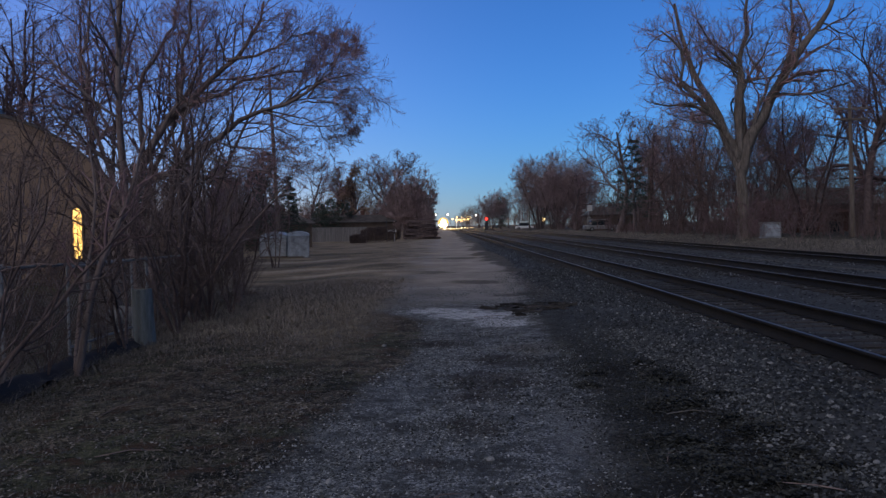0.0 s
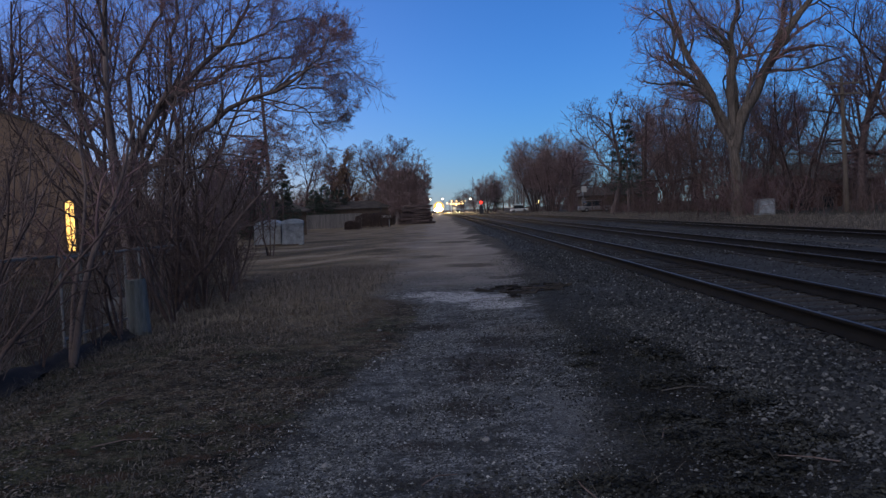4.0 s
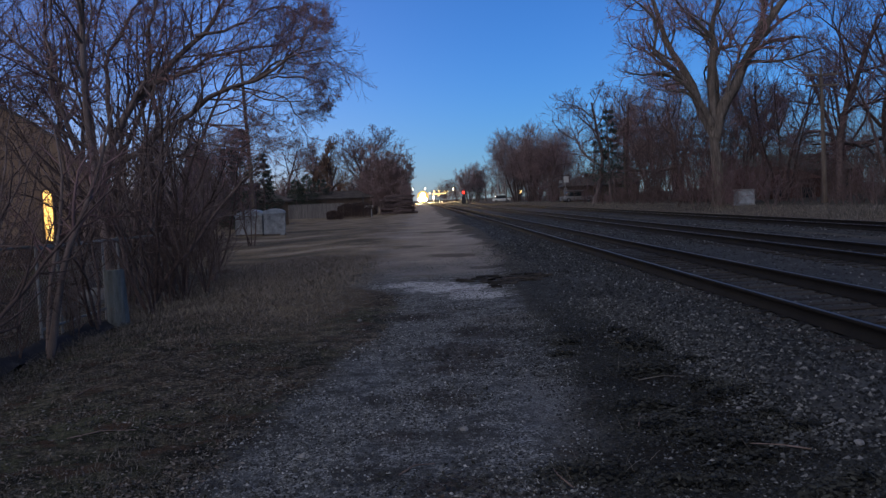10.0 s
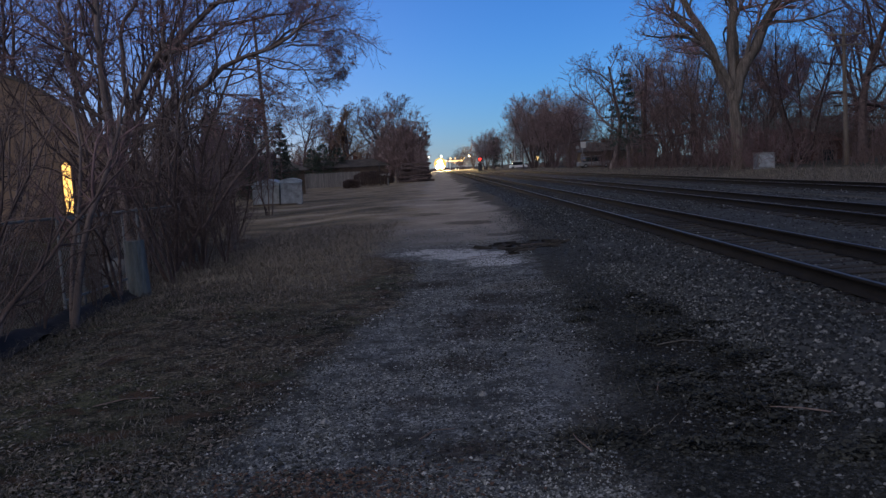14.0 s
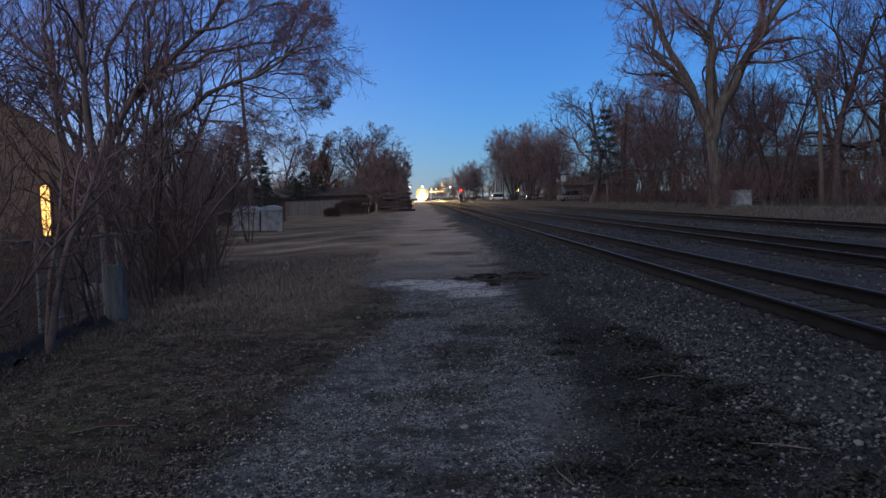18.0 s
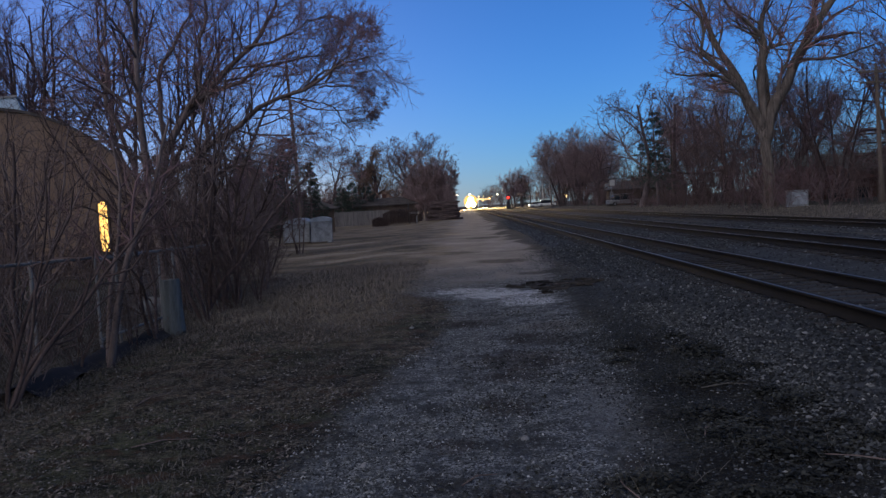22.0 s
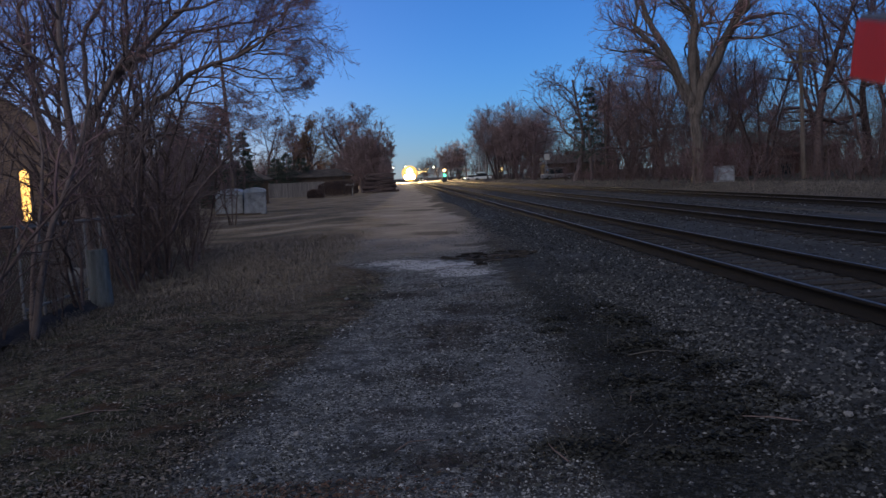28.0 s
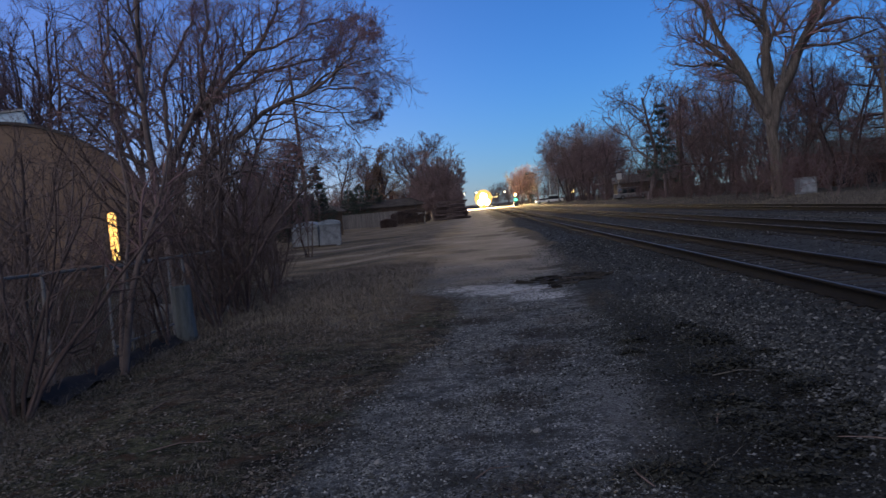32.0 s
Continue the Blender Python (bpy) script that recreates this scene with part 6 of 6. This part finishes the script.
def vehicle(name, x, y, turn, paint, label, length=4.6, height=1.5, lights=True, category="car"):
    ob = thing(name, x, y, 0.02 if x < 17 else float(gz(x, y)), turn, label, category)
    part("body", slab(0, 0, 0.62, length, 1.8, 0.62, 0.16), paint, ob)
    part("cabin", slab(-0.2, 0, 0.62 + height * 0.36, length * 0.55, 1.6, height * 0.42, 0.18), GLASSDARK, ob)
    part("roof", slab(-0.2, 0, height, length * 0.48, 1.5, 0.08, 0.03), paint, ob)
    for sx in (-1, 1):
        for sy in (-1, 1):
            wx = sx * length * 0.31
            wheel = part("wheel", bar((wx, sy * 0.72, 0.33), (wx, sy * 0.92, 0.33), 0.33, None, 18), RUBBER, ob)
            part("rim", bar((wx, sy * 0.9, 0.33), (wx, sy * 0.935, 0.33), 0.19, None, 12), GALV, wheel)
    for sy in (-0.65, 0.65):
        part("headlight", lamp_disc(-length / 2 - 0.02, sy, 0.7, 0.2 if lights else 0.1), LAMPWHITE if lights else GLASSDARK, ob)
        part("tail_light", slab(length / 2, sy, 0.75, 0.06, 0.3, 0.16, 0.02), LAMPRED if lights else REDSHEET, ob)
    return ob


vehicle("parked_van", 21.2, 220, 0, WHITEPAINT, "white van parked beyond the tracks", 4.8, 2.0, False, "van")
car = vehicle("white_car", 40, 226, 0, WHITEPAINT, "white car with its headlights on", 4.7, 1.5, True)
vehicle("waiting_car", 8.5, 395, 90, BLACK, "dark car waiting at the far crossing with lights on", 4.6, 1.5, True)
vehicle("parked_truck", 24.2, 128, 8, GREYPAINT, "pale grey pickup parked beside a small house", 5.2, 1.8, False, "truck")

crossbuck = thing("crossing_sign", 22.8, 130, 0.4, 0, "white railway sign on a pale post", "sign")
part("post", bar((0, 0, 0), (0, 0, 4.3), 0.08, None, 10), GREYPAINT, crossbuck)
part("sign_face", slab(0.15, -0.1, 3.75, 0.8, 0.05, 0.95, 0.05), PALEWALL, crossbuck)
part("lamp_box", slab(-0.75, -0.1, 3.4, 0.5, 0.2, 0.45, 0.05), GREYPAINT, crossbuck)
part("lower_plate", slab(0.0, -0.1, 1.6, 0.6, 0.05, 1.5, 0.05), GREYPAINT, crossbuck)

stump = thing("weathered_post", -5.02, 13.3, -0.2, 0, "thick weathered grey timber post by the fence", "post")
shaft = bar((0, 0, 0), (-0.03, 0, 1.02), 0.17, 0.15, 14)
bmesh.ops.subdivide_edges(shaft, edges=[e for e in shaft.edges if abs(e.verts[0].co.z - e.verts[1].co.z) > 0.5], cuts=7)
for v in shaft.verts:
    v.co.x += 0.022 * float(waves(v.co.y * 8, v.co.z * 1.5, 41, 1.0))
    v.co.y += 0.022 * float(waves(v.co.x * 8, v.co.z * 1.5, 42, 1.0))
    v.co.z += 0.05 * float(waves(v.co.x * 9, v.co.y * 9, 43, 1.0)) * (v.co.z > 0.9)
part("shaft", shaft, LICHEN, stump)
boulder = part("boulder", pebble(0.36, 5), PALE, None)
boulder.matrix_basis = pose(-7.1, 17.6, float(gz(-7.1, 17.6)) + 0.12, 0, 0, 30)
tagged(boulder, "pale boulder lying in the undergrowth", "boulder")
sheet = thing("plastic_sheet", -5.3, 11.4, -0.2, 0, "dark blue plastic sheet lying along the fence", "sheet")
rng = np.random.default_rng(31)
sx, sy = np.meshgrid(np.linspace(-0.32, 0.32, 14), np.linspace(-2.4, 2.4, 60))
sz = 0.1 + 0.07 * waves(sx, sy, 33, 0.25) + 0.12 * np.exp(-(sx / 0.16) ** 2)
sv = np.stack([sx + 0.08 * waves(sx, sy, 34, 0.8), sy, sz], -1).reshape(-1, 3)
q, k = np.meshgrid(np.arange(13), np.arange(59))
k = (k * 14 + q).ravel()
part("fabric", mesh_np("fabric", sv, np.stack([k, k + 1, k + 15, k + 14], -1), TARP, True), TARP, sheet)
for q, (x, y, l, a) in enumerate([(2.15, 7.3, 0.5, 4), (1.6, 6.0, 0.3, 60), (2.3, 5.2, 0.4, 150), (0.9, 15.5, 0.9, 5), (1.9, 17.0, 0.8, 170), (-0.1, 5.2, 0.3, 40), (0.8, 4.9, 0.35, 100), (-2.6, 6.4, 0.5, 20), (-3.3, 8.0, 0.6, 75)]):
    b = new("branch", mesh_np("branch", *tubes(np.array([[(-l / 2, 0, 0), (0, 0.03, 0.02), (l / 2, 0, 0)]]), np.array([[0.006, 0.005, 0.003]]), 6), BARK if q else STRAW))
    b.matrix_basis = pose(x, y, float(gz(x, y)) + 0.02, 0, 0, a)
    tagged(b, "broken dry branch lying on the ground", "branch", "branches on the ground")

rng = np.random.default_rng(77)
for q in range(34):
    x, y = 1.7 + rng.normal(0, 0.42), 17.0 + rng.normal(0, 0.42)
    l, w, h = rng.uniform(0.12, 0.5), rng.uniform(0.05, 0.13), rng.uniform(0.02, 0.05)
    bm = bmesh.new()
    bmesh.ops.create_cube(bm, size=1.0, matrix=Matrix.Diagonal((l, w, h, 1)))
    bmesh.ops.subdivide_edges(bm, edges=bm.edges[:], cuts=1, use_grid_fill=True)
    for v in bm.verts:
        v.co.x += rng.normal(0, 0.07 * l)
        v.co.y += rng.normal(0, 0.14 * w)
        v.co.z += rng.normal(0, 0.2 * h)
    b = part("board", bm, TIE, None)
    b.matrix_basis = pose(x, y, float(gz(x, y)) + 0.4 * h, rng.normal(0, 8), rng.normal(0, 5), rng.normal(0, 35))
    tagged(b, "rotten dark piece of board lying beside the lane", "board", "rotten boards on the ground")
shrub = thing("evergreen_shrub", -10.2, 14.4, -0.3, 0, "low dark evergreen shrub behind the fence", "shrub")
rng = np.random.default_rng(61)
d = unit(rng.normal(0, 1, (5200, 3)) * [1, 1, 0.9])
p0 = d * rng.uniform(0.35, 1.0, (5200, 1)) * [0.95, 0.8, 0.8] * (1 + 0.12 * waves(d[:, :1] * 3, d[:, 1:2] * 3, 7, 1.0)) + [0, 0, 0.75]
d2 = unit(d + rng.normal(0, 0.5, d.shape)) * 0.12
e2 = unit(np.cross(d2, rng.normal(0, 1, d.shape))) * 0.02
part("foliage", mesh_np("foliage", np.stack([p0 - e2, p0 + e2, p0 + d2], 1).reshape(-1, 3), np.arange(15600).reshape(-1, 3), NEEDLE), NEEDLE, shrub)
part("stem", bar((0, 0, 0), (0, 0, 0.9), 0.06, 0.03, 8), BARK, shrub)


def motions():
    """All that moves: the train, the gate arm, the signal's lenses and a car."""
    walk(train, [(t, pose(5.25 + float(bend(y)), y, 0.32, 0, 0, 0.5)) for t, y in ((0, 530), (8, 490), (16, 445), (24, 391), (32, 314))])
    walk(arm, [(0, pose(0, 0, 0.8, 89)), (17.5, pose(0, 0, 0.8, 89)), (18.2, pose(0, 0, 0.8, 86)), (23, pose(0, 0, 0.8, 50)), (28.0, pose(0, 0, 0.8, 13.35)), (28.6, pose(0, 0, 0.8, 8.3)), (28.9, pose(0, 0, 0.8, 6.2)), (29.4, pose(0, 0, 0.8, 2.6)), (29.8, pose(0, 0, 0.8, 0)), (32, pose(0, 0, 0.8, 0))])
    for drum, z in ((upper_drum, 3.75), (lower_drum, 2.2)):
        walk(drum, [(0, pose(0, 0, z)), (26.2, pose(0, 0, z)), (26.4, pose(0, 0, z, 0, 0, 60)), (26.6, pose(0, 0, z, 0, 0, 120)), (26.8, pose(0, 0, z, 0, 0, 180)), (32, pose(0, 0, z, 0, 0, 180))])
    walk(car, [(0, pose(60, 226, 0.5)), (17, pose(36, 226, 0.5)), (19.8, pose(24.4, 226, 0.42)), (21, pose(20.8, 226, 0.38)), (22.4, pose(19.2, 226, 0.35)), (32, pose(19.2, 226, 0.35))])


motions()
